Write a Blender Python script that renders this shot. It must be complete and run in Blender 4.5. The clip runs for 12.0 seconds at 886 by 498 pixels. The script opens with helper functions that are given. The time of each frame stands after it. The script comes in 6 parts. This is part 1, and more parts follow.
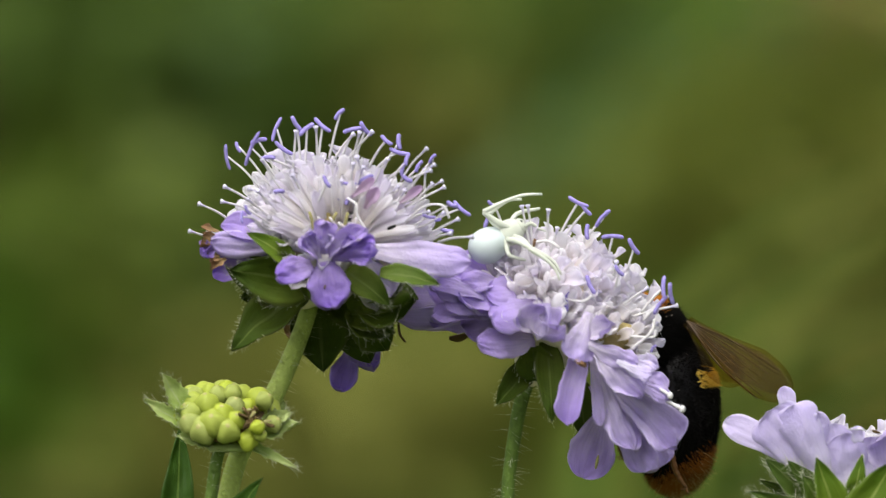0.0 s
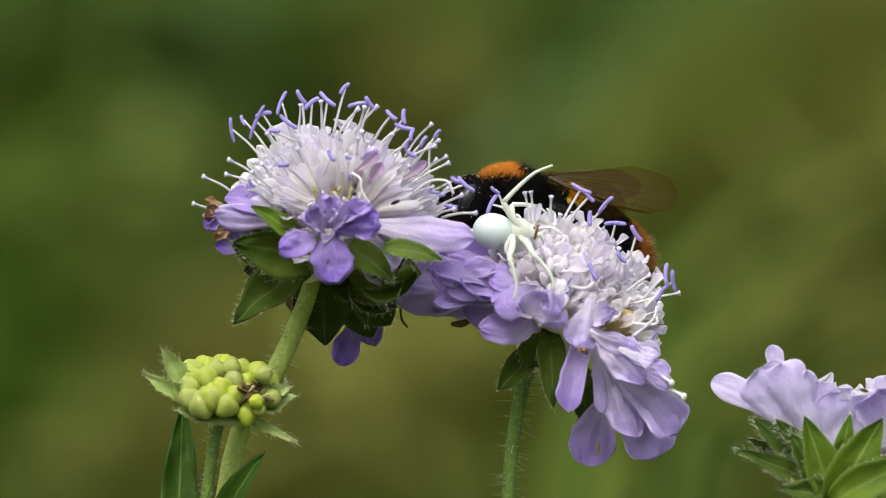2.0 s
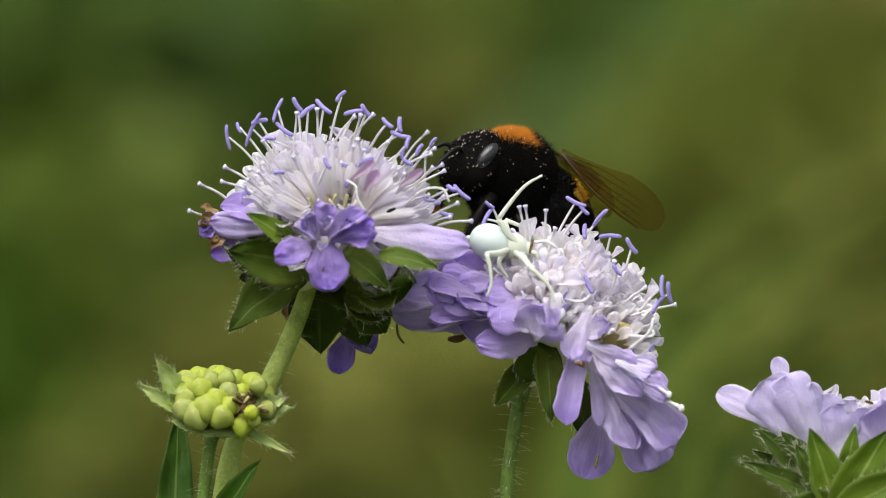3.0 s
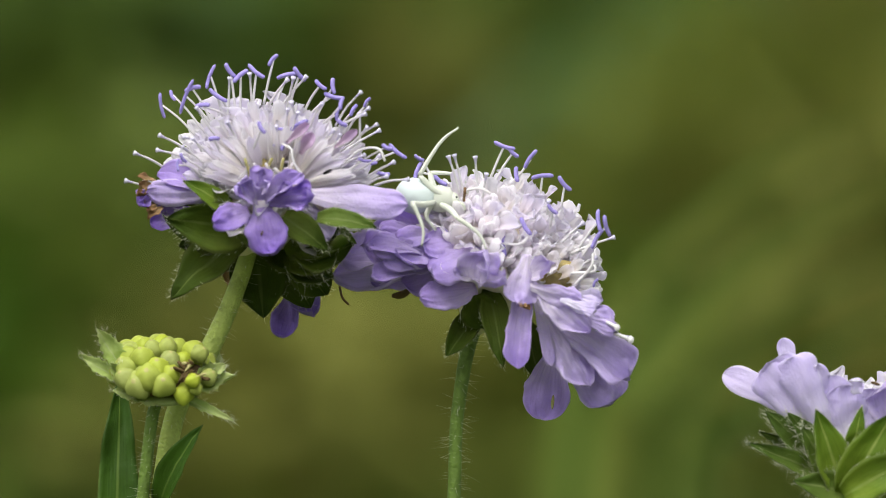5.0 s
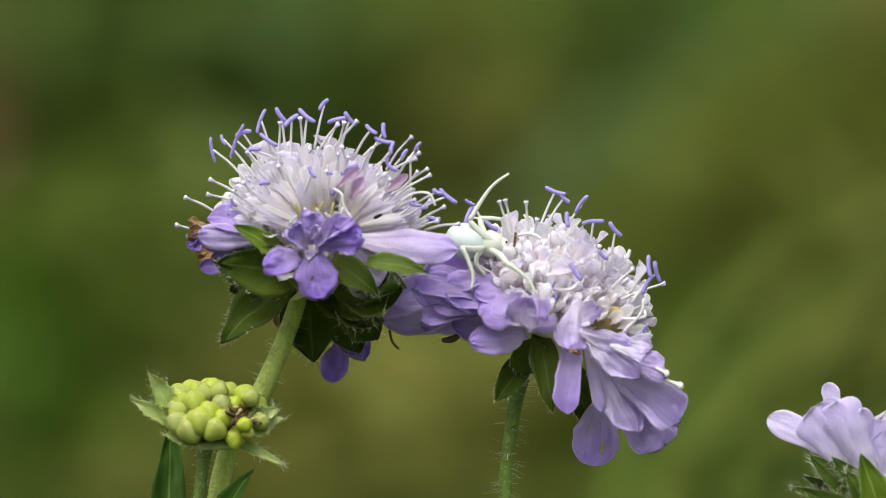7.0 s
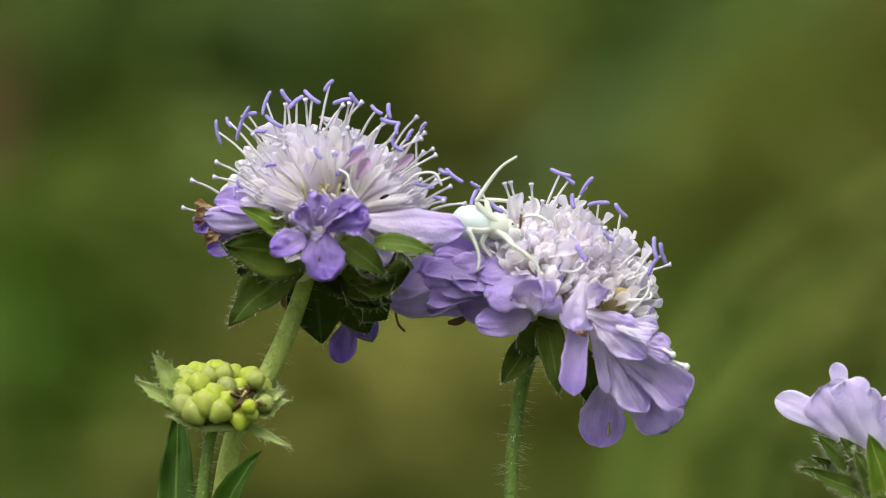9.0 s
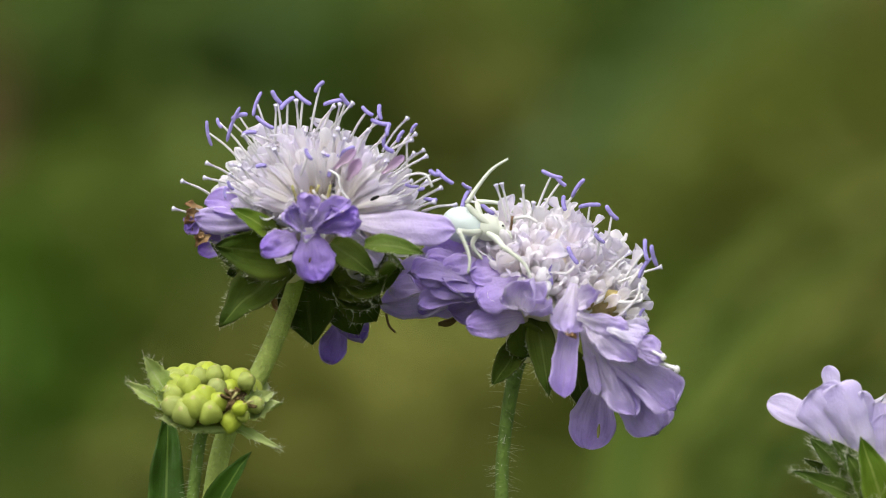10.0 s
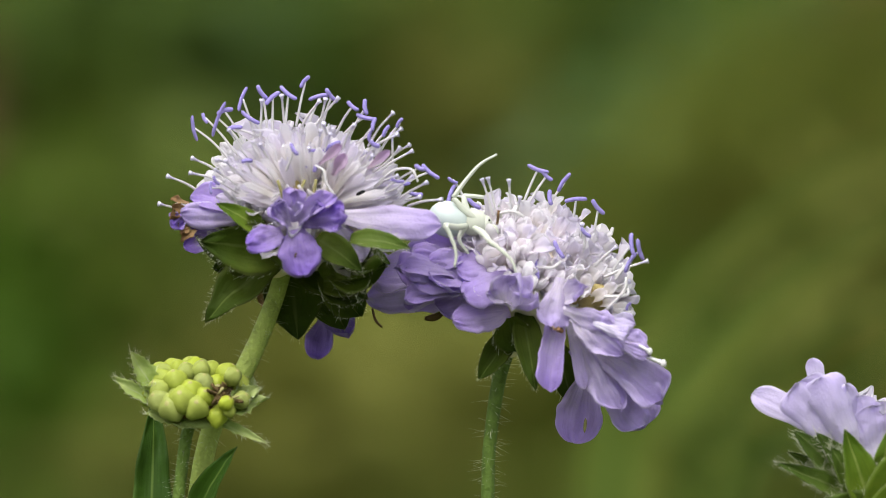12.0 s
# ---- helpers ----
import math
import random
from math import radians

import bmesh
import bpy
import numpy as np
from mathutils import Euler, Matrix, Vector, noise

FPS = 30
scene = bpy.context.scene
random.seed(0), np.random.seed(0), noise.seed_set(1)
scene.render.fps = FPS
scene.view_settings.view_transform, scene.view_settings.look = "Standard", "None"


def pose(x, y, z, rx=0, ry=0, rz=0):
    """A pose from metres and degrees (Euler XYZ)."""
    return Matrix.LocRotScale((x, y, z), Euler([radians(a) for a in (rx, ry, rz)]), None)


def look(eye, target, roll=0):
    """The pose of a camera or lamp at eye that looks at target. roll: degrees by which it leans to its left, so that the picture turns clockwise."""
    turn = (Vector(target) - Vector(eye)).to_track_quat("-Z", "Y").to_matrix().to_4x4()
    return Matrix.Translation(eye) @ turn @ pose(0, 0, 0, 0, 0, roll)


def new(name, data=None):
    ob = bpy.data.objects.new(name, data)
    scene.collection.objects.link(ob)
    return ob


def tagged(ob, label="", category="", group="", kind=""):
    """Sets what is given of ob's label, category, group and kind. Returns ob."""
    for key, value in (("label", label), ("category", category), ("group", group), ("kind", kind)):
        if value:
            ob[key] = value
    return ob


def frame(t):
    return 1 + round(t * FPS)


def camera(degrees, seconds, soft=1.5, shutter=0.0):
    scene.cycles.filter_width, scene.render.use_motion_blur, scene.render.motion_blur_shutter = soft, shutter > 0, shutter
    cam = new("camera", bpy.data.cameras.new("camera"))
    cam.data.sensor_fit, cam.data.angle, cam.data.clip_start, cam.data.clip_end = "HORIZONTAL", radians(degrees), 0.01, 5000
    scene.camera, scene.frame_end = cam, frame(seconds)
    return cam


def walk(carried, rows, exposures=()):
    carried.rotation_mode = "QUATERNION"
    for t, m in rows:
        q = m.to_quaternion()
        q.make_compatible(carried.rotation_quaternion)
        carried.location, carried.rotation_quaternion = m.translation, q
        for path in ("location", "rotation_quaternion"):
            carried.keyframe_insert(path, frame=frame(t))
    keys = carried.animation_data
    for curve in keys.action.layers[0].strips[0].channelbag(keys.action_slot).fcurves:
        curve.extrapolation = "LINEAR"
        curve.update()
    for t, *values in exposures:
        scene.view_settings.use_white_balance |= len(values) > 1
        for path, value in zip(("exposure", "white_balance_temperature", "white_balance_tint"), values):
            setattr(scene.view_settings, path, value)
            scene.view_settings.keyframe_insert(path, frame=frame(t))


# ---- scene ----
# A roadside meadow, about half a metre above the ground: two field scabious heads, a seed head,
# a fourth bloom, a white crab spider and two bumblebees. One unit of the plan is 1/16 mm.
DIST, HEIGHT, U = 1.0, 0.5, 1.0 / 16000.0
cam = camera(2 * math.degrees(math.atan(784 * U / DIST)), 12.0, soft=0.75, shutter=0.2)
cam.data.dof.use_dof = True
cam.data.dof.focus_distance = DIST
cam.data.dof.aperture_fstop = 21.0


def drift(t, table):
    """Linear value of a table of (seconds, right, down) at t."""
    for a, b in zip(table, table[1:]):
        if t <= b[0]:
            s = (t - a[0]) / (b[0] - a[0])
            return tuple(p + (q - p) * s for p, q in zip(a[1:], b[1:]))
    return tuple(table[-1][1:])


# the camera is hand-guided: it wanders a little right and left, up and down
PAN = [(0, -28, 27), (0.2, 50, 50), (0.3, 104, 39), (0.4, 24, 17), (0.5, -36, -23), (0.8, 38, 20), (1, -28, -35), (1.5, -26, -27), (2, -38, -34), (2.5, -38, -24),
       (3, -36, -16), (3.2, -46, -25), (4.8, 8, -34), (5, -45, -61), (5.5, 0, 0), (6, 30, 33), (6.5, 40, 36),
       (7, 52, 17), (7.2, 62, 13), (8.8, 80, -3), (9, 64, -16), (9.5, 50, -21), (10, 48, -13),
       (10.5, 36, -10), (11, 40, -12), (11.5, 26, -24), (12, 22, -23)]


def aim(px, py):
    eye = Vector((0, -DIST, HEIGHT))
    return look(eye, eye + Vector((-px * U, DIST, py * U)))


walk(cam, [(t, aim(px, py)) for t, px, py in PAN])

# ---- light: bright overcast ----
world = bpy.data.worlds.new("sky")
scene.world = world
world.use_nodes = True
wn = world.node_tree.nodes
sky = wn.new("ShaderNodeTexSky")
sky.sky_type = "NISHITA"
sky.sun_disc = False
sky.sun_elevation = radians(58)
sky.sun_rotation = radians(200)
sky.air_density, sky.dust_density, sky.ozone_density = 1.0, 4.0, 1.0
grey = wn.new("ShaderNodeHueSaturation")          # cloud takes most of the blue out of the sky
grey.inputs["Saturation"].default_value = 0.25
world.node_tree.links.new(sky.outputs["Color"], grey.inputs["Color"])
world.node_tree.links.new(grey.outputs["Color"], wn["Background"].inputs["Color"])
wn["Background"].inputs["Strength"].default_value = 0.112
sun = new("sun", bpy.data.lights.new("sun", "SUN"))
sun.data.energy = 1.75
sun.data.angle = radians(60)
sun.data.color = (1.0, 0.97, 0.85)
sun.matrix_basis = look((-0.35, -0.75, 1.7), (0, 0, 0))
scene.view_settings.exposure = 0.88


# ---- materials ----
def mat(name, base, rough=0.5, vary=0.15, grain=600.0, blotch=90.0, through_light=0.0, bump=0.15,
        second=None, veins=0.0, midrib=None, sheen=0.0, spec=0.22, tint=0.0, rim=None):
    """A surface with two scales of variation; second: the colour at the far end of a petal (u = 1)."""
    m = bpy.data.materials.new(name)
    m.use_nodes = True
    nt = m.node_tree
    n, k = nt.nodes, nt.links.new
    b = n["Principled BSDF"]
    tc = n.new("ShaderNodeTexCoord")

    def mixed(a, bb, f, mode="MIX"):
        x = n.new("ShaderNodeMix")
        x.data_type, x.blend_type = "RGBA", mode
        for sock, v in ((x.inputs[6], a), (x.inputs[7], bb), (x.inputs[0], f)):
            if isinstance(v, bpy.types.NodeSocket):
                k(v, sock)
            elif isinstance(v, (int, float)):
                sock.default_value = v
            else:
                sock.default_value = (*v, 1)
        return x.outputs[2]

    def ramp(v, lo, hi):
        x = n.new("ShaderNodeMapRange")
        k(v, x.inputs[0])
        x.inputs[1].default_value, x.inputs[2].default_value = lo, hi
        return x.outputs[0]

    def scaled(v, f):
        x = n.new("ShaderNodeMath")
        x.operation = "MULTIPLY"
        k(v, x.inputs[0])
        x.inputs[1].default_value = f
        return x.outputs[0]

    n1, n2 = n.new("ShaderNodeTexNoise"), n.new("ShaderNodeTexNoise")
    for x, s, d in ((n1, grain, 4), (n2, blotch, 2)):
        k(tc.outputs["Object"], x.inputs["Vector"])
        x.inputs["Scale"].default_value, x.inputs["Detail"].default_value = s, d
    col = base
    streak = None
    if second:
        uv = n.new("ShaderNodeSeparateXYZ")
        k(tc.outputs["UV"], uv.inputs[0])
        col = mixed(base, second, ramp(uv.outputs[0], 0.15, 0.95))
        if midrib:
            x = n.new("ShaderNodeMath")
            x.operation = "SUBTRACT"
            k(uv.outputs[1], x.inputs[0])
            x.inputs[1].default_value = 0.5
            y = n.new("ShaderNodeMath")
            y.operation = "ABSOLUTE"
            k(x.outputs[0], y.inputs[0])
            col = mixed(midrib, col, ramp(y.outputs[0], 0.015, 0.05))
        # Paler margin; on petals it paints the glint along the edge
        if rim:
            x = n.new("ShaderNodeMath")
            x.operation = "SUBTRACT"
            k(uv.outputs[1], x.inputs[0])
            x.inputs[1].default_value = 0.5
            y = n.new("ShaderNodeMath")
            y.operation = "ABSOLUTE"
            k(x.outputs[0], y.inputs[0])
            z = n.new("ShaderNodeMath")
            z.operation = "MAXIMUM"
            k(ramp(y.outputs[0], 0.43, 0.5), z.inputs[0])
            k(ramp(uv.outputs[0], 0.95, 1.0), z.inputs[1])
            col = mixed(col, rim, scaled(z.outputs[0], 0.6))
        if veins:
            mp = n.new("ShaderNodeMapping")
            mp.inputs["Scale"].default_value = (2.2, 16.0, 1.0)
            k(tc.outputs["UV"], mp.inputs["Vector"])
            wv = n.new("ShaderNodeTexNoise")
            k(mp.outputs[0], wv.inputs["Vector"])
            wv.inputs["Scale"].default_value, wv.inputs["Detail"].default_value = 1.0, 3.0
            streak = wv.outputs["Fac"]
            col = mixed(col, tuple(c * 0.7 for c in second), scaled(ramp(streak, 0.45, 0.75), veins))
    dark = tuple(max(0.0, c * (1 - 2.2 * vary)) for c in (second or base))
    light = tuple(min(1.0, c * (1 + 1.6 * vary)) for c in (second or base))
    col = mixed(col, dark, scaled(ramp(n2.outputs["Fac"], 0.45, 0.75), 0.55))
    col = mixed(col, light, scaled(ramp(n1.outputs["Fac"], 0.5, 0.8), 0.5))
    if tint:
        oi = n.new("ShaderNodeObjectInfo")
        hs = n.new("ShaderNodeHueSaturation")
        k(col, hs.inputs["Color"])
        x = n.new("ShaderNodeMapRange")
        k(oi.outputs["Random"], x.inputs[0])
        x.inputs[3].default_value, x.inputs[4].default_value = 1 - tint, 1 + tint
        k(x.outputs[0], hs.inputs["Value"])
        k(x.outputs[0], hs.inputs["Saturation"])
        col = hs.outputs["Color"]
    if isinstance(col, bpy.types.NodeSocket):
        k(col, b.inputs["Base Color"])
    b.inputs["Roughness"].default_value = rough
    b.inputs["Specular IOR Level"].default_value = spec
    if sheen:
        b.inputs["Sheen Weight"].default_value = sheen
    if bump:
        bp = n.new("ShaderNodeBump")
        bp.inputs["Strength"].default_value, bp.inputs["Distance"].default_value = bump, 0.0003
        k(n1.outputs["Fac"], bp.inputs["Height"])
        if streak is not None:
            b2 = n.new("ShaderNodeBump")
            b2.inputs["Strength"].default_value, b2.inputs["Distance"].default_value = 0.35, 0.0002
            k(streak, b2.inputs["Height"])
            k(b2.outputs[0], bp.inputs["Normal"])
        k(bp.outputs[0], b.inputs["Normal"])
    if through_light:
        tr = n.new("ShaderNodeBsdfTranslucent")
        k(col, tr.inputs["Color"])
        mx = n.new("ShaderNodeMixShader")
        mx.inputs[0].default_value = through_light
        k(b.outputs[0], mx.inputs[1])
        k(tr.outputs[0], mx.inputs[2])
        k(mx.outputs[0], n["Material Output"].inputs["Surface"])
    return m


def membrane(name, colour, cover, clear):
    """Thin clear wing skin: mostly see-through, faintly tinted, glossy."""
    m = bpy.data.materials.new(name)
    m.use_nodes = True
    n, k = m.node_tree.nodes, m.node_tree.links.new
    b = n["Principled BSDF"]
    b.inputs["Base Color"].default_value = (*colour, 1)
    b.inputs["Roughness"].default_value = 0.25
    nz = n.new("ShaderNodeTexNoise")
    nz.inputs["Scale"].default_value = 400
    mr = n.new("ShaderNodeMapRange")
    k(nz.outputs["Fac"], mr.inputs[0])
    mr.inputs[3].default_value, mr.inputs[4].default_value = cover * 0.7, cover * 1.3
    tp = n.new("ShaderNodeBsdfTransparent")
    tp.inputs["Color"].default_value = (*clear, 1)
    mx = n.new("ShaderNodeMixShader")
    k(mr.outputs[0], mx.inputs[0])
    k(tp.outputs[0], mx.inputs[1])
    k(b.outputs[0], mx.inputs[2])
    k(mx.outputs[0], n["Material Output"].inputs["Surface"])
    return m


WHITE_FLORET = mat("floret_white", (0.945, 0.905, 0.835), 0.6, 0.02, 900, 300, 0.74, 0.1, second=(0.950, 0.932, 0.975), tint=0.03, veins=0.05, rim=(0.96, 0.95, 0.975))
LILAC_FLORET = mat("floret_lilac", (0.945, 0.89, 0.80), 0.6, 0.03, 900, 300, 0.76, 0.1, second=(0.946, 0.918, 0.962), tint=0.03, rim=(0.96, 0.94, 0.975))
FLORET_BLUSH = mat("floret_blush", (0.935, 0.89, 0.87), 0.6, 0.03, 900, 300, 0.74, 0.1, second=(0.89, 0.855, 0.96), tint=0.04, veins=0.1, rim=(0.935, 0.92, 0.97))
PETAL_PALE = mat("petal_pale_lilac", (0.88, 0.83, 0.92), 0.5, 0.09, 2600, 260, 0.55, 0.8, second=(0.64, 0.53, 0.88), veins=0.55, rim=(0.84, 0.78, 0.95))
PETAL_WHITE = mat("petal_white_lilac", (0.92, 0.90, 0.97), 0.5, 0.03, 2600, 150, 0.55, 0.5, second=(0.77, 0.69, 0.95), veins=0.35, rim=(0.9, 0.88, 0.97))
PETAL_LILAC = mat("petal_lilac", (0.76, 0.67, 0.88), 0.5, 0.09, 2600, 200, 0.5, 0.6, second=(0.53, 0.39, 0.84), veins=0.55, rim=(0.72, 0.63, 0.92))
PETAL_BLUE = mat("petal_violet", (0.61, 0.48, 0.82), 0.45, 0.14, 2600, 200, 0.45, 0.55, second=(0.27, 0.16, 0.62), veins=0.6, rim=(0.54, 0.42, 0.82))
PETAL_MAUVE = mat("petal_mauve", (0.78, 0.64, 0.76), 0.55, 0.08, 2600, 200, 0.5, 0.5, second=(0.70, 0.52, 0.76), veins=0.4, rim=(0.85, 0.76, 0.88))
PETAL_DRY = mat("petal_withered", (0.52, 0.36, 0.18), 0.8, 0.4, 2600, 500, 0.25, 0.8, second=(0.26, 0.14, 0.07))
FILAMENT = mat("filament_white", (0.82, 0.80, 0.82), 0.45, 0.05, 900, 300, 0.25, 0.1)
ANTHER = mat("anther_violet", (0.30, 0.25, 0.60), 0.7, 0.25, 3500, 900, 0.0, 0.35)
STIGMA = mat("stigma_lilac", (0.66, 0.62, 0.80), 0.5, 0.08, 900, 300, 0.1, 0.1)
BRACT = mat("bract_green", (0.100, 0.138, 0.015), 0.58, 0.34, 1200, 160, 0.24, 0.6, second=(0.038, 0.070, 0.006), midrib=(0.12, 0.16, 0.035), rim=(0.13, 0.14, 0.05), spec=0.1, veins=0.35)
BRACT_BRIGHT = mat("bract_bright", (0.20, 0.29, 0.028), 0.5, 0.22, 1200, 120, 0.3, 0.4, second=(0.080, 0.155, 0.009), midrib=(0.28, 0.36, 0.08), rim=(0.24, 0.30, 0.10), veins=0.4)
LEAF = mat("leaf_green", (0.055, 0.125, 0.010), 0.5, 0.24, 1200, 100, 0.15, 0.4, second=(0.034, 0.088, 0.006), midrib=(0.14, 0.22, 0.04), rim=(0.10, 0.16, 0.03), veins=0.4)
STEM = mat("stem_green", (0.39, 0.48, 0.115), 0.5, 0.36, 2200, 420, 0.05, 1.0)
STEM_DARK = mat("stem_olive", (0.128, 0.205, 0.036), 0.5, 0.32, 2200, 420, 0.05, 1.0)
BRACT_MID = mat("bract_mid_green", (0.125, 0.18, 0.03), 0.55, 0.26, 1200, 140, 0.28, 0.5, second=(0.055, 0.10, 0.011), midrib=(0.18, 0.23, 0.07), rim=(0.18, 0.22, 0.09), veins=0.4, spec=0.12)
HAIR = mat("plant_hair", (0.70, 0.72, 0.56), 0.5, 0.1, 900, 300, 0.3, 0.0)
FRUIT = mat("unripe_fruit", (0.33, 0.385, 0.075), 0.5, 0.32, 900, 260, 0.15, 0.4, tint=0.14, spec=0.25)
FRUIT_TIP = mat("fruit_tip", (0.36, 0.34, 0.13), 0.8, 0.3, 1500, 400, 0.0, 0.6)
BRACT_PALE = mat("bract_grey_green", (0.30, 0.42, 0.08), 0.6, 0.2, 1200, 120, 0.35, 0.4, second=(0.50, 0.58, 0.24), midrib=(0.45, 0.52, 0.25))
BROWN = mat("dry_brown", (0.10, 0.065, 0.025), 0.8, 0.35, 1500, 400, 0.0, 0.6)
TAN = mat("floret_base_tan", (0.40, 0.32, 0.13), 0.7, 0.35, 2600, 500, 0.15, 0.6)
# HEART: tube tan, paled to stand in for light scattered between florets
HEART = mat("floret_tubes_lightened", (0.86, 0.78, 0.62), 0.7, 0.15, 1500, 300, 0.0, 0.5)
HEDGE = mat("hedge_leaf", (0.172, 0.216, 0.038), 0.6, 0.2, 30, 4, 0.35, 0.0)
CORE = mat("receptacle", (0.36, 0.33, 0.14), 0.7, 0.2, 1500, 300, 0.0, 0.5)
SPIDER = mat("spider_white", (0.62, 0.70, 0.70), 0.45, 0.04, 700, 200, 0.12, 0.15)
SPIDER_LEG = mat("spider_leg", (0.74, 0.77, 0.68), 0.4, 0.06, 900, 250, 0.25, 0.1)
CHITIN = mat("chitin_black", (0.006, 0.005, 0.005), 0.35, 0.3, 1500, 300, 0.0, 0.15, spec=0.12)
LEG_AMBER = mat("leg_amber", (0.42, 0.15, 0.012), 0.4, 0.35, 1500, 300, 0.15, 0.3)
LEG_BROWN = mat("leg_brown", (0.10, 0.045, 0.014), 0.45, 0.35, 1500, 300, 0.0, 0.3)
EYE = mat("compound_eye", (0.012, 0.012, 0.015), 0.16, 0.2, 3000, 500, 0.0, 0.05, spec=0.45)
FUR_BLACK = mat("fur_black", (0.004, 0.0035, 0.003), 0.75, 0.3, 1500, 300, 0.0, 0.0, spec=0.06)
FUR_BROWN = mat("fur_brown", (0.030, 0.022, 0.014), 0.8, 0.3, 1500, 300, 0.1, 0.0)
FUR_ORANGE = mat("fur_orange", (0.40, 0.135, 0.005), 0.75, 0.3, 1500, 300, 0.1, 0.0)
FUR_GOLD = mat("fur_gold", (0.50, 0.34, 0.07), 0.8, 0.3, 1500, 300, 0.1, 0.0)
FUR_YELLOW = mat("fur_yellow", (0.66, 0.45, 0.08), 0.8, 0.3, 1500, 300, 0.1, 0.0)
FUR_RUST = mat("fur_rust", (0.55, 0.42, 0.20), 0.8, 0.3, 1500, 300, 0.15, 0.0)
FUR_TAIL = mat("fur_tail", (0.40, 0.14, 0.02), 0.7, 0.3, 1500, 300, 0.2, 0.0)
FUR_CREAM = mat("fur_cream", (0.72, 0.50, 0.22), 0.7, 0.2, 1500, 300, 0.3, 0.0)
FUR_GREY = mat("fur_grey", (0.36, 0.29, 0.19), 0.8, 0.3, 1500, 300, 0.15, 0.0)
POLLEN = mat("pollen", (0.62, 0.50, 0.42), 0.8, 0.1, 3000, 900, 0.0, 0.2)
WING = membrane("wing_amber", (0.10, 0.065, 0.02), 0.045, (0.88, 0.79, 0.56))
WING_CLEAR = membrane("wing_clear", (0.80, 0.77, 0.70), 0.13, (0.97, 0.96, 0.92))
VEIN = mat("wing_vein", (0.05, 0.03, 0.015), 0.5, 0.2, 1500, 300)
GRASS_OLIVE = mat("grass_olive", (0.130, 0.180, 0.026), 0.6, 0.2, 30, 4, 0.35, 0.0)
GRASS_DARK = mat("grass_dark", (0.070, 0.120, 0.014), 0.6, 0.2, 30, 4, 0.35, 0.0)
GRASS_BRIGHT = mat("grass_bright", (0.095, 0.185, 0.016), 0.6, 0.2, 30, 4, 0.3, 0.0)
GRASS_BLUE = mat("leaf_blue_green", (0.095, 0.170, 0.055), 0.6, 0.2, 30, 4, 0.35, 0.0)
GRASS_PALE = mat("grass_pale", (0.158, 0.192, 0.028), 0.6, 0.2, 30, 4, 0.35, 0.0)
GRASS_STRAW = mat("grass_straw", (0.182, 0.192, 0.036), 0.7, 0.2, 30, 4, 0.3, 0.0)
GRASS_BROWN = mat("grass_brown", (0.25, 0.175, 0.075), 0.7, 0.2, 30, 4, 0.3, 0.0)
SOIL = mat("meadow_soil", (0.075, 0.095, 0.03), 0.9, 0.3, 25, 1.5, 0.0, 0.5)
SILK = mat("silk", (0.8, 0.8, 0.8), 0.3, 0.0, 900, 300, 0.2, 0.0)


# ---- geometry helpers ----
WORLD_AT = {}


def P(px, py, d=0.0):
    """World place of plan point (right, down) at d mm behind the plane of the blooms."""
    k = (DIST + d / 1000.0) / DIST
    return Vector(((px - 784) * U * k, d / 1000.0, HEIGHT + (441 - py) * U * k))


def thing(name, at, label, category, group="", kind=""):
    ob = new(name)
    ob.empty_display_size = 0.002
    ob.location = at
    WORLD_AT[ob] = Vector(at)
    return tagged(ob, label, category, group, kind)


def mesh_of(name, verts, faces, mats, uvs=None, index=None, origin=None):
    me = bpy.data.meshes.new(name)
    if origin is not None:
        verts = [Vector(v) - origin for v in verts]
    me.from_pydata([tuple(v) for v in verts], [], faces)
    for m in mats if isinstance(mats, (list, tuple)) else [mats]:
        me.materials.append(m)
    me.polygons.foreach_set("use_smooth", [True] * len(me.polygons))
    if index:
        me.polygons.foreach_set("material_index", index)
    if uvs:
        layer = me.uv_layers.new(name="UVMap")
        flat = []
        for lp in me.loops:
            flat.extend(uvs[lp.vertex_index])
        layer.data.foreach_set("uv", flat)
    me.update()
    return me


def part(name, geo, mats, parent, label="", at=None, kind="", index=None):
    """One mesh under a thing or a part. geo: (verts, faces[, uvs]) in world places."""
    origin = WORLD_AT[parent] if at is None else Vector(at)
    me = mesh_of(name, geo[0], geo[1], mats, geo[2] if len(geo) > 2 else None, index, origin)
    ob = new(name, me)
    ob.parent = parent
    ob.location = origin - WORLD_AT[parent]
    WORLD_AT[ob] = origin
    return tagged(ob, label, kind=kind)


def placed(name, me, parent, m, label=""):
    """An object on a shared mesh, at the world pose m, under parent."""
    ob = new(name, me)
    ob.parent = parent
    ob.matrix_basis = Matrix.Translation(-WORLD_AT[parent]) @ m
    return tagged(ob, label)


def joined(*geos):
    v, f, uv = [], [], []
    for g in geos:
        o = len(v)
        v.extend(g[0])
        f.extend([tuple(i + o for i in face) for face in g[1]])
        uv.extend(g[2] if len(g) > 2 else [(0.5, 0.5)] * len(g[0]))
    return v, f, uv


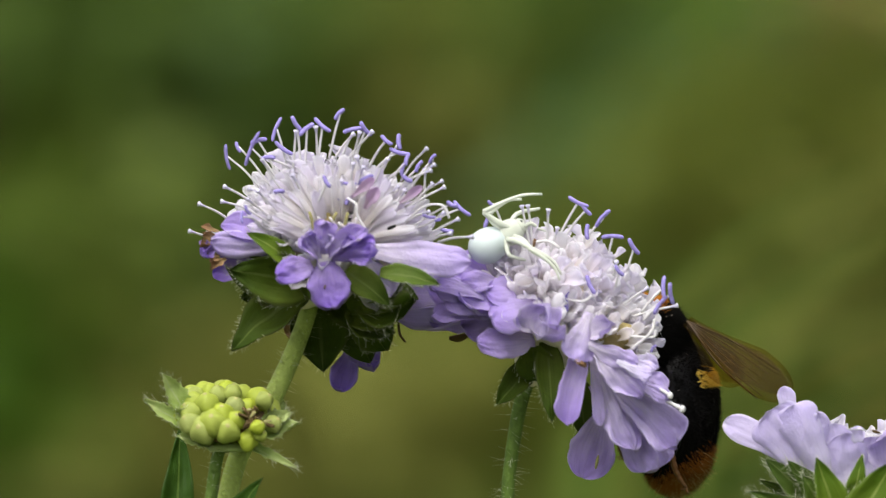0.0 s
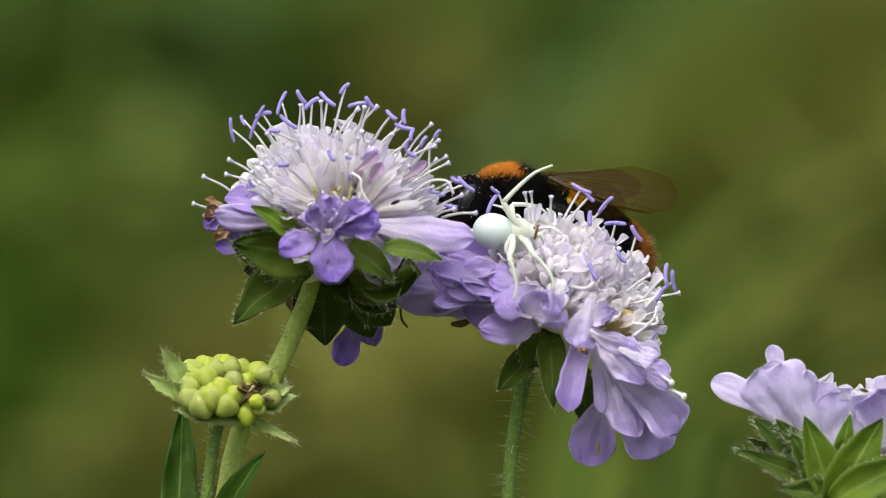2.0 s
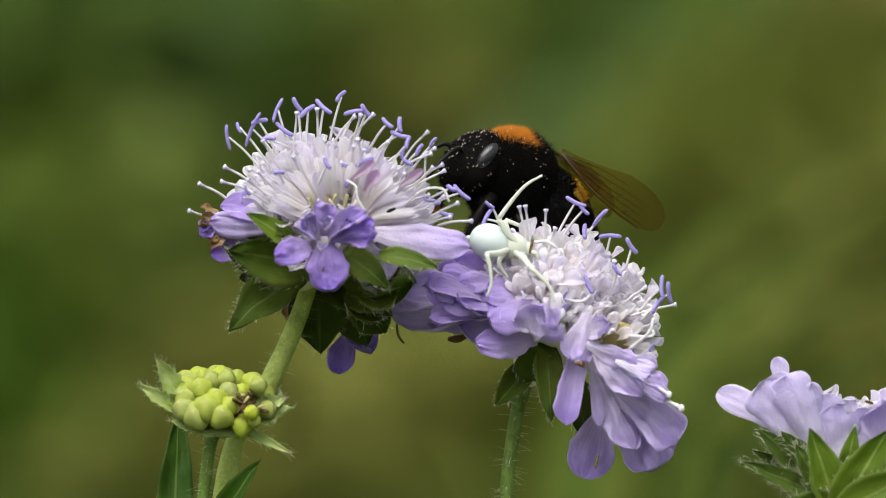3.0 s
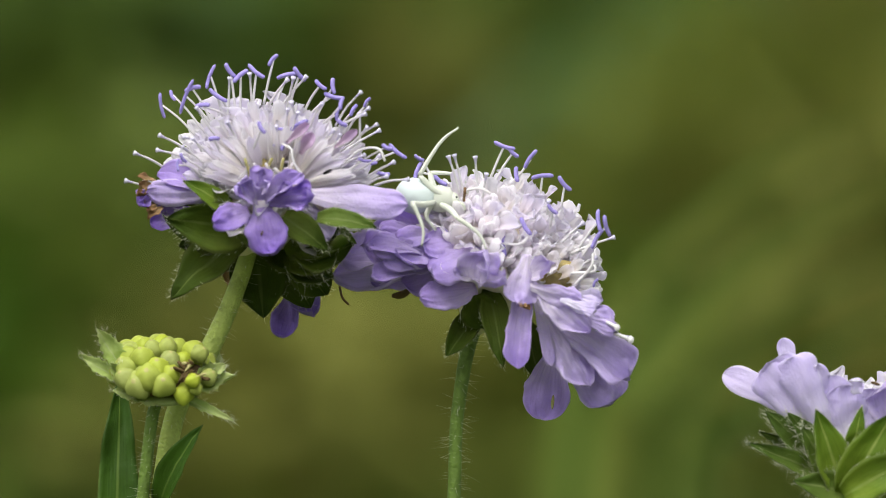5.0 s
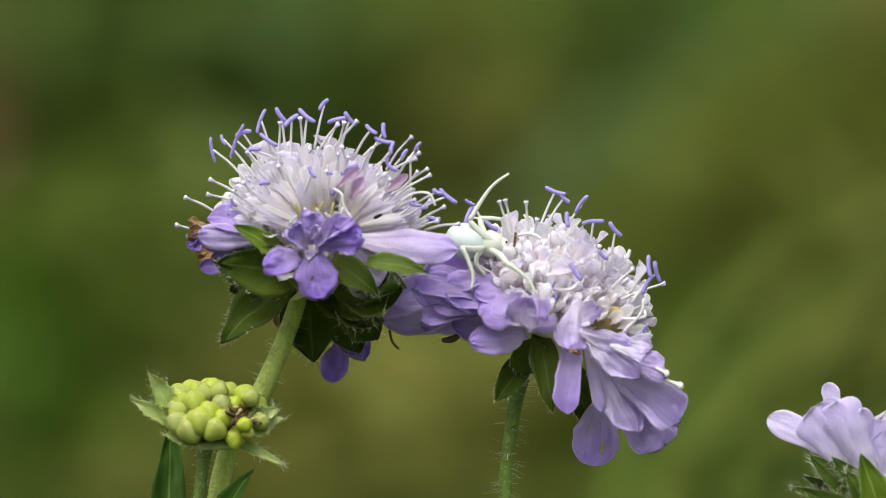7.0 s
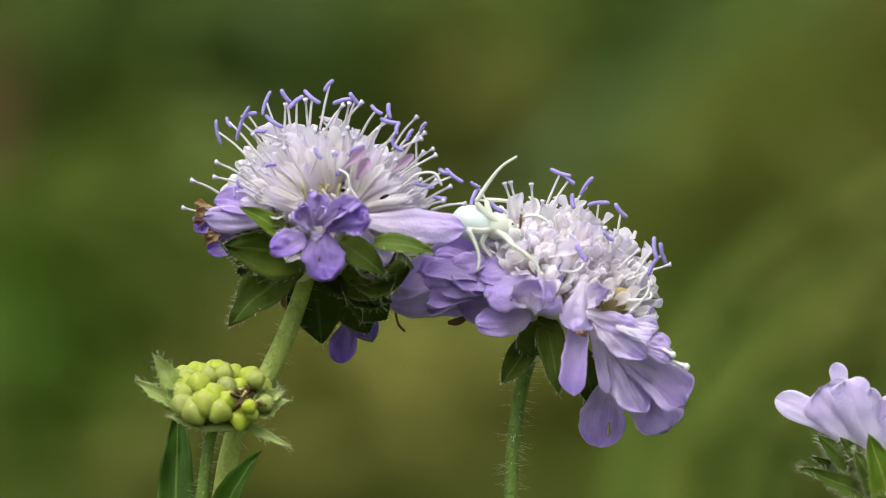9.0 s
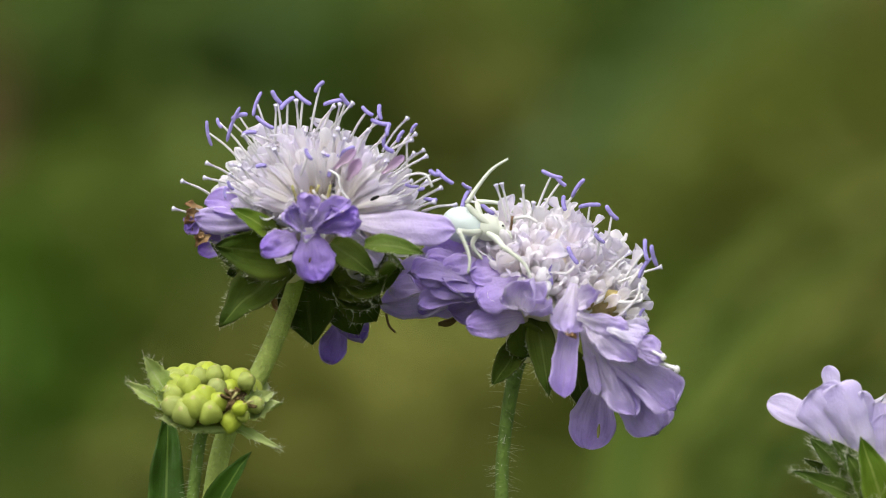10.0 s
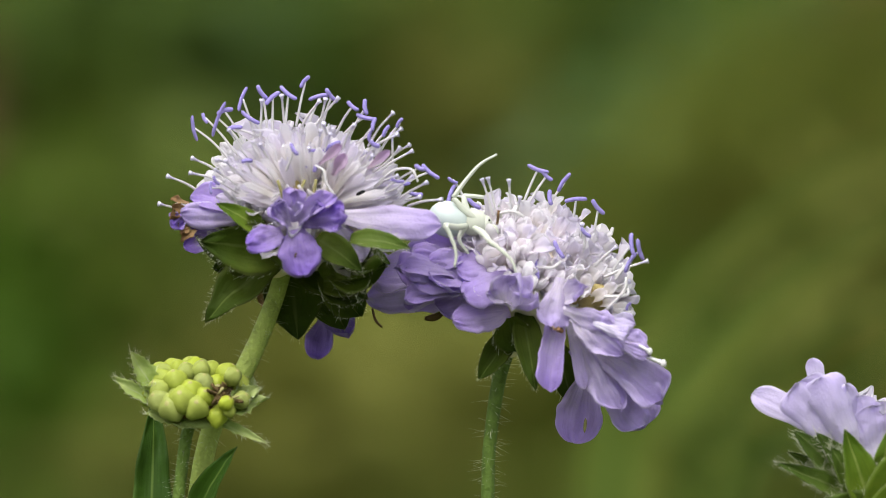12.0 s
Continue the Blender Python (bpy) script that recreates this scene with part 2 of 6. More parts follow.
def smooth_line(pts, n):
    """Catmull-Rom points along a few places."""
    pts = [Vector(p) for p in pts]
    q = [2 * pts[0] - pts[1], *pts, 2 * pts[-1] - pts[-2]]
    out = []
    for i in range(1, len(q) - 2):
        for j in range(n):
            t = j / n
            a, b, c, d = q[i - 1], q[i], q[i + 1], q[i + 2]
            out.append(0.5 * (2 * b + (c - a) * t + (2 * a - 5 * b + 4 * c - d) * t * t + (3 * b - a - 3 * c + d) * t ** 3))
    out.append(pts[-1])
    return out


def tube(pts, radius, seg=8):
    """A capped tube; radius: number or function of 0..1."""
    pts = [Vector(p) for p in pts]
    v, f, uv = [], [], []
    side = None
    n = len(pts)
    for i, p in enumerate(pts):
        d = (pts[min(i + 1, n - 1)] - pts[max(i - 1, 0)]).normalized()
        if side is None:
            side = d.orthogonal().normalized()
        side = (side - d * side.dot(d)).normalized()
        up = d.cross(side)
        r = radius(i / (n - 1)) if callable(radius) else radius
        for j in range(seg):
            a = 2 * math.pi * j / seg
            v.append(p + (side * math.cos(a) + up * math.sin(a)) * r)
            uv.append((i / (n - 1), j / seg))
    for i in range(n - 1):
        for j in range(seg):
            k = (j + 1) % seg
            f.append((i * seg + j, i * seg + k, (i + 1) * seg + k, (i + 1) * seg + j))
    f.append(tuple(reversed(range(seg))))
    f.append(tuple(range((n - 1) * seg, n * seg)))
    return v, f, uv


def blob(centre, axes, rad, seg=20, rings=12, profile=None):
    """An ovoid: axes is a 3x3 of directions as columns, rad its half sizes; profile(t) swells it along the last axis."""
    c = Vector(centre)
    v, f, uv = [], [], []
    for i in range(rings + 1):
        a = math.pi * i / rings
        s = math.sin(a) if 0 < i < rings else 0.02
        w = profile(i / rings) if profile else 1.0
        for j in range(seg):
            b = 2 * math.pi * j / seg
            v.append(c + axes @ Vector((rad[0] * s * w * math.cos(b), rad[1] * s * w * math.sin(b), rad[2] * math.cos(a))))
            uv.append((i / rings, j / seg))
    for i in range(rings):
        for j in range(seg):
            k = (j + 1) % seg
            f.append((i * seg + j, (i + 1) * seg + j, (i + 1) * seg + k, i * seg + k))
    f.append(tuple(range(seg)))
    f.append(tuple(reversed(range(rings * seg, (rings + 1) * seg))))
    return v, f, uv


PROFILES = {
    "spoon": lambda t: 0.28 + 0.72 * min(1, t / 0.6) ** 1.5 if t < 0.6 else max(0.0, 1 - ((t - 0.6) / 0.4) ** 2.8) ** 0.5 * 0.98 + 0.02,
    "fan": lambda t: 0.25 + 0.75 * t ** 0.9 if t < 0.8 else (0.25 + 0.75 * t ** 0.9) * max(0.0, 1 - ((t - 0.8) / 0.2) ** 3) ** 0.4 + 0.02,
    "round": lambda t: max(0.03, math.sqrt(max(0.0, 1 - ((t - 0.55) / (0.55 if t < 0.55 else 0.45)) ** 2))) if t > 0.08 else 0.45,
    "lance": lambda t: max(0.02, math.sin(math.pi * min(1, 0.14 + 0.86 * t ** 0.9)) ** 0.85),
    "strap": lambda t: 0.7 + 0.3 * t if t < 0.8 else (0.7 + 0.3 * t) * math.sqrt(max(0.0, 1 - ((t - 0.8) / 0.2) ** 2)) + 0.02,
}


def petal(base, tip, width, face, shape="spoon", bend=0.0, cup=0.15, wave=0.06, seed=0, thick=1.2, nu=14, nv=8, twist=0.0, teeth=0.0, crease=0.1, ragged=0.12, notch=0.0, pleat=0.0, curl=0.0):
    """A petal or leaf with thickness from base to tip; face: the way its upper side looks; width in plan units.
    notch frays the tip, pleat folds it lengthwise, curl rolls the rim over."""
    rng = random.Random(seed)
    base, tip = Vector(base), Vector(tip)
    ax = tip - base
    length = ax.length
    d = ax.normalized()
    nrm = Vector(face)
    nrm = (nrm - d * nrm.dot(d)).normalized()
    w = width * U
    prof = PROFILES[shape]
    ph = [rng.uniform(0, 6.28) for _ in range(4)]
    top, uv = [], []
    for i in range(nu + 1):
        t = 1 - (1 - i / nu) ** 1.7
        c = base + ax * t + nrm * (bend * length * (4 * t * (1 - t)))
        th = radians(twist) * t
        n2 = nrm * math.cos(th) + d.cross(nrm) * math.sin(th)
        side = d.cross(n2)
        half = 0.5 * w * prof(t)
        rag = ragged * noise.noise(Vector((t * 7, seed * 3.7, 0)))
        rag2 = ragged * noise.noise(Vector((t * 7, seed * 3.7, 9)))
        if teeth and i % 2:
            half *= 1 - teeth
        for j in range(nv + 1):
            s = 2 * j / nv - 1
            edge = abs(s) ** 2
            h = cup * w * edge * prof(t)
            h += wave * w * edge * (math.sin(6 * t + ph[0]) + 0.6 * math.sin(13 * t + ph[1] + s * 2)) * t
            h += 0.25 * wave * w * math.sin(5 * s + ph[2] + 4 * t) * t
            along = -0.02 * length * wave * 8 * math.cos(4 * s + ph[3]) * t ** 6 * min(1.0, 3 * prof(t))
            if notch:
                along -= notch * length * (0.5 + 0.5 * math.cos(7.5 * s + ph[3]) + 0.5 * noise.noise(Vector((s * 6, seed, 1)))) * t ** 5 * min(1.0, 2.5 * prof(t))
            if pleat:
                h += pleat * w * (noise.noise(Vector((s * 3.1 + seed * 0.7, t * 1.3, seed))) + 0.5 * noise.noise(Vector((s * 7.0, t * 2.0, seed * 2.3)))) * min(1, t * 1.6)
            if curl:
                h += curl * w * max(abs(s) ** 5 * t, max(0.0, t - 0.75) * 2.6 * (1 - s * s * 0.5) * min(1.0, 2 * prof(t))) * (1 + 0.6 * noise.noise(Vector((s * 2, t * 3, seed))))
            h += crease * w * (noise.noise(Vector((t * length / (w + 1e-9) * 2.2 + seed, s * 1.6, seed * 1.3))) + 0.5 * noise.noise(Vector((t * 9 + seed, s * 5, 3.1)))) * min(1, t * 3)
            top.append(c + side * (half * s * (1 + (rag if s > 0 else rag2))) + n2 * h + d * along)
            uv.append((t, j / nv))
    v, f = [], []
    m = nv + 1
    off = nrm * (thick * U)
    v = top + [p - off for p in top]
    q = len(top)
    for i in range(nu):
        for j in range(nv):
            a, b, c2, e = i * m + j, i * m + j + 1, (i + 1) * m + j + 1, (i + 1) * m + j
            f.append((a, b, c2, e))
            f.append((q + a, q + e, q + c2, q + b))
    ring = [j for j in range(m)] + [i * m + nv for i in range(1, nu + 1)] + [nu * m + j for j in range(nv - 1, -1, -1)] + [i * m for i in range(nu - 1, 0, -1)]
    for a, b in zip(ring, ring[1:] + ring[:1]):
        f.append((a, q + a, q + b, b))
    return v, f, uv + uv


def frame_of(d, roll=0.0):
    """3x3 with z along d."""
    q = Vector(d).to_track_quat("Z", "Y").to_matrix()
    return q @ Matrix.Rotation(roll, 3, "Z")


def floret_mesh(name, mats, length, r0, lobes, lobe, wide, spread, seed):
    """A small corolla along +z: a slender funnel split into narrow unequal lobes."""
    rng = random.Random(seed)
    throat = length - lobe
    geos = [tube(smooth_line([Vector((0, 0, 0)), Vector((rng.uniform(-3, 3), 0, throat * 0.6)) * U, Vector((0, 0, throat + 4)) * U], 3), lambda t: U * r0 * (0.7 + 0.8 * t * t), 8)]
    for k in range(lobes):
        a = 2 * math.pi * k / lobes + rng.uniform(-0.35, 0.35)
        out = Vector((math.cos(a), math.sin(a), 0))
        sp = math.tan(radians(spread * rng.uniform(0.3, 1.5)))
        ln = lobe * rng.uniform(0.7, 1.2)
        b = (out * r0 * 0.9 + Vector((0, 0, throat))) * U
        e = (out * (r0 + ln * sp) + Vector((0, 0, throat + ln))) * U
        geos.append(petal(b, e, wide * rng.uniform(0.75, 1.25), -out + Vector((0, 0, 0.2)), ("strap", "fan", "spoon")[k % 3], rng.uniform(-0.16, 0.1), 0.3, 0.16, seed * 7 + k, 1.2, 9, 6, notch=0.14, pleat=0.1))
    g = joined(*geos)
    return mesh_of(name, g[0], g[1], mats, g[2])


def bud_mesh(name, mats, length, r, seed):
    """A half-closed floret: plump rounded lobes folded over one another."""
    rng = random.Random(seed)
    geos = []
    geos.append(tube([Vector((0, 0, 0)), Vector((0, 0, length * 0.6 * U))], lambda t: (0.35 + 0.35 * t) * r * U, 8))
    for k in range(4):
        a = k * math.pi / 2 + rng.uniform(-0.3, 0.3)
        tilt = rng.uniform(0.15, 0.5)
        d = Vector((math.cos(a) * math.sin(tilt), math.sin(a) * math.sin(tilt), math.cos(tilt)))
        c = Vector((math.cos(a) * r * 0.5, math.sin(a) * r * 0.5, length * rng.uniform(0.62, 0.8))) * U
        geos.append(blob(c, frame_of(d, a), (r * 0.62 * U, r * 0.4 * U, length * 0.32 * U), 10, 7))
    g = joined(*geos)
    return mesh_of(name, g[0], g[1], mats, [(min(1.0, max(0.0, p.z / (length * U))), 0.5) for p in g[0]])


def tongue_mesh(name, mats, length, lobe, wide, seed):
    """A half-open floret: four broad rounded tongues cupped round a short tube."""
    rng = random.Random(seed)
    throat = length - lobe
    geos = [tube([Vector((0, 0, 0)), Vector((0, 0, throat * 0.6 * U)), Vector((0, 0, (throat + 5) * U))], lambda t: U * (4 + 6 * t), 8)]
    for k in range(4):
        a = 2 * math.pi * k / 4 + rng.uniform(-0.3, 0.3)
        out = Vector((math.cos(a), math.sin(a), 0))
        ln = lobe * rng.uniform(0.75, 1.15)
        b = (out * 8 + Vector((0, 0, throat))) * U
        e = (out * (10 + ln * rng.uniform(0.3, 0.95)) + Vector((0, 0, throat + ln))) * U
        geos.append(petal(b, e, wide * rng.uniform(0.85, 1.15), -out, "round" if k % 2 else "spoon", rng.uniform(-0.16, 0.02), 0.2, 0.07, seed * 9 + k, 1.8, 8, 6, crease=0.05, ragged=0.06))
    g = joined(*geos)
    return mesh_of(name, g[0], g[1], mats, g[2])


def stamen(head, base, tip, anther=None, length=32, sag=0.0, thick=2.6, d0=0.0, d1=0.0, name="stamen"):
    """A filament; anther: angle on the plan in degrees (0 = to the right, 90 = up), or None for a styled stigma knob."""
    a, b = P(*base, d0), P(*tip, d1)
    mid = (a + b) / 2 + Vector((0, 0, sag * U))
    line = smooth_line([a, mid, b], 5)
    g1 = tube(line, lambda t: thick * U * (1.0 - 0.25 * t), 6)
    if anther is None:
        d = (line[-1] - line[-2]).normalized()
        g2 = tube([b - d * 10 * U, b - d * 3 * U, b + d * 3 * U, b + d * 7 * U], lambda t: U * (thick * 0.7 + 3.2 * t * t), 7)
        mats = [FILAMENT, STIGMA]
    else:
        r = radians(anther)
        w = Vector((math.cos(r), 0.25 * math.sin(anther), math.sin(r)))
        n = Vector((-w.z, 0, w.x))
        pts = [b + w * (length * U * s) + n * (U * 3.0 * (1 - 4 * s * s)) for s in (-0.5, -0.44, -0.3, 0, 0.3, 0.44, 0.5)]
        g2 = tube(pts, lambda t: U * (3.4 + 0.8 * math.sin(length * 3)) * math.sqrt(max(0.03, 1 - (2 * t - 1) ** 4)), 7)
        mats = [FILAMENT, ANTHER]
    g = joined(g1, g2)
    return part(name, g, mats, head, index=[0] * len(g1[1]) + [1] * len(g2[1]))


def hairs_on(line, radius, count, length, seed, spread=1.0):
    """Fine stiff hairs standing off a stem."""
    rng = random.Random(seed)
    v, f = [], []
    for _ in range(count):
        i = rng.randrange(len(line) - 1)
        s = rng.random()
        p = line[i].lerp(line[i + 1], s)
        d = (line[i + 1] - line[i]).normalized()
        o = Vector((rng.gauss(0, 1), rng.gauss(0, 1), rng.gauss(0, 1)))
        o = (o - d * o.dot(d)).normalized()
        r = radius(i / len(line)) if callable(radius) else radius
        a = p + o * r * 0.95
        ln = length * U * rng.uniform(0.4, 1.2)
        e = a + (o + d * rng.uniform(-0.5, 0.3) * spread + Vector((0, 0, -0.2))) * ln
        w = d.cross(o) * 0.45 * U
        u = d * 0.45 * U
        k = len(v)
        v += [a - w, a + w, a + u, e]
        f += [(k, k + 1, k + 3), (k + 1, k + 2, k + 3), (k + 2, k, k + 3)]
    return v, f


# ---- ground and meadow behind ----
def ground_sheet():
    v, f = [], []
    xs = [-600, -60, -12, -4, -2, -1, -0.5, 0, 0.5, 1, 2, 4, 12, 60, 600]
    ys = [-600, -60, -8, -3, -1.5, -0.5, 0, 0.5, 1, 1.5, 2, 3, 4, 6, 10, 40, 600]
    for y in ys:
        for x in xs:
            far = min(1.0, 0.3 / (1 + abs(x) + abs(y)) * 4)
            v.append((x, y, 0.03 * far * noise.noise(Vector((x * 1.7, y * 1.7, 0)))- 0.01))
    m = len(xs)
    for j in range(len(ys) - 1):
        for i in range(m - 1):
            f.append((j * m + i, j * m + i + 1, (j + 1) * m + i + 1, (j + 1) * m + i))
    ob = new("ground", mesh_of("ground", v, f, SOIL))
    tagged(ob, "brown-green meadow soil under tall grass", "ground", kind="structure")


def blade_geo(rng, root, height, lean, width):
    """A grass blade as a bent three-part strip with a fold."""
    v, f = [], []
    a = rng.uniform(0, 6.28)
    side = Vector((math.cos(a), math.sin(a), 0)) * width * 0.5
    bow = Vector((math.cos(a + 1.57), math.sin(a + 1.57), 0)) * lean
    for i, t in enumerate((0, 0.35, 0.7, 1.0)):
        p = Vector(root) + Vector((0, 0, height * (t - 0.12 * t * t))) + bow * t * t
        w = side * (1 - 0.85 * t)
        v += [p - w, p + w]
    for i in range(3):
        f.append((2 * i, 2 * i + 1, 2 * i + 3, 2 * i + 2))
    return v, f


def meadow(name, material, label, count, x0, x1, y0, y1, h0, h1, seed, width=0.008):
    """Uncounted standing grass over a stretch of ground."""
    rng = random.Random(seed)
    v, f = [], []
    for _ in range(count):
        if x0 is None:                     # an uneven spread round the plants
            x, y = rng.gauss(0, 1.3), rng.gauss(1.4, 1.6)
            if (x / 0.16) ** 2 + ((y + 0.5) / 0.6) ** 2 < 1:
                continue
        else:
            x, y = rng.gauss((x0 + x1) / 2, (x1 - x0) * 0.36), rng.gauss((y0 + y1) / 2, (y1 - y0) * 0.3)
            if y < 1.2:
                continue
        g = blade_geo(rng, (x, y, -0.03), rng.uniform(h0, h1), rng.uniform(0.02, 0.3), width * rng.uniform(0.5, 1.4))
        o = len(v)
        v.extend(g[0])
        f.extend([tuple(i + o for i in q) for q in g[1]])
    ob = new(name, mesh_of(name, v, f, material))
    return tagged(ob, label, "grass", kind="stuff")


def weed(px, py, d, wide, high, material, label, count, leaf, seed, slant=0.0, category="plant"):
    """A tall weed: stem, side twigs and a ragged crown of small folded leaves."""
    rng = random.Random(seed)
    k = (DIST + d / 1000) / DIST
    c = P(px, py, d)
    a, b = wide * U * k, high * U * k
    root = Vector((c.x, c.y, -0.02))
    ob = thing("weed", root, label, category, "weeds behind the blooms")
    part("stem", tube(smooth_line([root, (root + c) / 2 + Vector((0.01, 0, 0)), c + Vector((0, 0, b * 0.8))], 5), lambda t: 0.004 * (1 - 0.6 * t), 6), material, ob)
    v, f = [], []
    s, co = math.sin(radians(slant)), math.cos(radians(slant))
    for i in range(count):
        u = Vector((rng.gauss(0, 0.72), rng.gauss(0, 0.8), rng.gauss(0, 0.72)))
        ux, uz = u.x * a, u.z * b
        p = c + Vector((ux * co - uz * s, u.y * 0.06, ux * s + uz * co))
        dd = Vector((rng.gauss(0, 1), rng.gauss(0, 1), rng.gauss(0, 0.7))).normalized()
        n = Vector((rng.gauss(0, 0.6), rng.gauss(0, 0.6), 1)).cross(dd).normalized()
        ln, w = leaf * rng.uniform(0.6, 1.4), leaf * rng.uniform(0.16, 0.3)
        lift = dd.cross(n) * w * 0.5
        o = len(v)
        v += [p, p + dd * ln * 0.45 + n * w + lift, p + dd * ln, p + dd * ln * 0.45 - n * w + lift, p + dd * ln * 0.5]
        f += [(o, o + 4, o + 1), (o + 1, o + 4, o + 2), (o + 2, o + 4, o + 3), (o + 3, o + 4, o)]
    part("crown", (v, f), material, ob, kind="stuff")
    return ob


def hedge():
    """Far tangle that closes the view: a lumpy bank thickly set with leaves."""
    rng = random.Random(4)
    v, f = [], []
    nx, nz = 40, 10
    for j in range(nz + 1):
        for i in range(nx + 1):
            x = -4 + 8 * i / nx
            z = -0.05 + 2.2 * j / nz
            y = 4.6 + 0.5 * (j / nz) ** 2 + 0.25 * noise.noise(Vector((x * 2, 0, z * 2)))
            v.append((x, y, z))
    for j in range(nz):
        for i in range(nx):
            f.append((j * (nx + 1) + i, j * (nx + 1) + i + 1, (j + 1) * (nx + 1) + i + 1, (j + 1) * (nx + 1) + i))
    o = len(v)
    v += [(-4, 6.5, -0.05), (4, 6.5, -0.05), (4, 6.2, 2.0), (-4, 6.2, 2.0)]
    f += [(o, o + 3, o + 2, o + 1), (o + 3, nz * (nx + 1), o + 3 - 3, 0), (nz * (nx + 1), nz * (nx + 1) + nx, o + 2, o + 3)]
    ob = thing("hedge", (0, 5, 0), "dense olive-green hedge bank behind the meadow", "hedge", kind="stuff")
    part("bank", (v, f), HEDGE, ob)
    for material, count, seed in ((HEDGE, 9000, 1), (GRASS_PALE, 3500, 2)):
        rng = random.Random(seed)
        v, f = [], []
        for _ in range(count):
            p = Vector((rng.uniform(-1.6, 1.6), rng.uniform(4.1, 4.7), rng.uniform(0, 1.6)))
            dd = Vector((rng.gauss(0, 1), rng.gauss(0, 1), rng.gauss(0, 1))).normalized()
            n = dd.orthogonal().normalized()
            q = len(v)
            s = rng.uniform(0.03, 0.07)
            v += [p, p + dd * s * 0.5 + n * s * 0.25, p + dd * s, p + dd * s * 0.5 - n * s * 0.25, p + dd * s * 0.5 + dd.cross(n) * s * 0.1]
            f += [(q, q + 4, q + 1), (q + 1, q + 4, q + 2), (q + 2, q + 4, q + 3), (q + 3, q + 4, q)]
        part("leaves", (v, f), material, ob, kind="stuff")


ground_sheet()
hedge()
meadow("grass_tall", GRASS_OLIVE, "tall olive-green meadow grass out of focus", 11000, -1.3, 1.3, 2.5, 4.0, 0.45, 1.0, 11)
meadow("grass_middle", GRASS_OLIVE, "olive meadow grass out of focus behind the blooms", 4200, -0.5, 0.5, 1.5, 2.5, 0.36, 0.56, 13)
meadow("grass_short", GRASS_DARK, "short dark meadow grass about the stems", 26000, None, None, -0.5, 2.6, 0.06, 0.22, 12, 0.006)

weed(-70, 250, 1900, 50, 420, GRASS_BROWN, "dry brown upright weed stalks in the meadow", 147, 0.026, 21, 2)
weed(120, 260, 2000, 60, 300, GRASS_OLIVE, "olive upright weed in the meadow", 126, 0.026, 22, -3)
weed(310, 190, 2000, 100, 260, GRASS_BLUE, "blue-green leafy weed in the meadow", 130, 0.026, 23, 5)
weed(540, 120, 2100, 110, 200, GRASS_DARK, "dark green leafy weed in the meadow", 154, 0.026, 24, 8)
weed(690, 170, 2000, 55, 140, GRASS_DARK, "dark green leafy weed in the meadow", 53, 0.026, 25, 12)
weed(810, 240, 2000, 90, 170, GRASS_STRAW, "straw-coloured grass tuft in the meadow", 107, 0.026, 26, 20)
weed(960, 80, 2200, 200, 90, GRASS_DARK, "dark green arching grass tuft in the meadow", 126, 0.026, 27, 32)
weed(1130, 220, 1900, 200, 60, GRASS_BLUE, "blue-green arching grass tuft in the meadow", 84, 0.026, 28, 38)
weed(1300, 70, 2000, 180, 70, GRASS_BRIGHT, "fresh green arching grass tuft in the meadow", 88, 0.026, 29, 42)
weed(1520, 60, 1900, 130, 80, GRASS_BROWN, "dry brown arching grass tuft in the meadow", 72, 0.026, 30, 38)
weed(1450, 340, 1800, 260, 55, GRASS_STRAW, "straw-coloured arching grass tuft in the meadow", 100, 0.026, 32, 31)
weed(1220, 420, 2000, 260, 45, GRASS_OLIVE, "olive arching grass tuft in the meadow", 81, 0.026, 33, 30)
weed(1500, 470, 1800, 260, 55, GRASS_PALE, "pale olive arching grass tuft in the meadow", 100, 0.026, 34, 30)
weed(1400, 580, 1900, 280, 45, GRASS_DARK, "dark green arching grass tuft in the meadow", 88, 0.026, 35, 28)
weed(1250, 640, 1800, 200, 60, GRASS_PALE, "pale olive arching grass tuft in the meadow", 84, 0.026, 36, 26)
weed(1480, 740, 1700, 240, 60, GRASS_STRAW, "straw-coloured arching grass tuft in the meadow", 100, 0.026, 37, 25)
weed(1120, 800, 1700, 260, 60, GRASS_PALE, "pale olive arching grass tuft in the meadow", 109, 0.026, 38, 22)
weed(60, 700, 1800, 170, 110, GRASS_BRIGHT, "fresh green leafy weed in the meadow", 130, 0.026, 39, -12)
weed(330, 520, 2000, 130, 150, GRASS_OLIVE, "olive leafy weed in the meadow", 136, 0.026, 40, 10)
weed(650, 720, 1700, 280, 150, GRASS_STRAW, "straw-coloured grass tuft in the meadow", 294, 0.026, 41, 14)
weed(900, 700, 1800, 280, 40, GRASS_BRIGHT, "fresh green arching grass tuft in the meadow", 78, 0.026, 42, 22)
weed(500, 860, 1800, 280, 60, GRASS_PALE, "pale olive grass tuft in the meadow", 117, 0.026, 43, 10)
weed(150, 860, 1800, 200, 70, GRASS_DARK, "dark green grass tuft in the meadow", 98, 0.026, 44, 10)
weed(80, 120, 1900, 130, 200, GRASS_DARK, "dark green leafy weed in the meadow", 260, 0.026, 51, 5)
weed(200, 50, 1900, 180, 110, GRASS_DARK, "dark green leafy weed in the meadow", 170, 0.026, 52, 15)
weed(1250, 240, 1800, 260, 80, GRASS_PALE, "pale olive arching grass tuft in the meadow", 145, 0.026, 53, 34)
weed(1480, 190, 1800, 220, 80, GRASS_PALE, "pale olive arching grass tuft in the meadow", 123, 0.026, 54, 34)
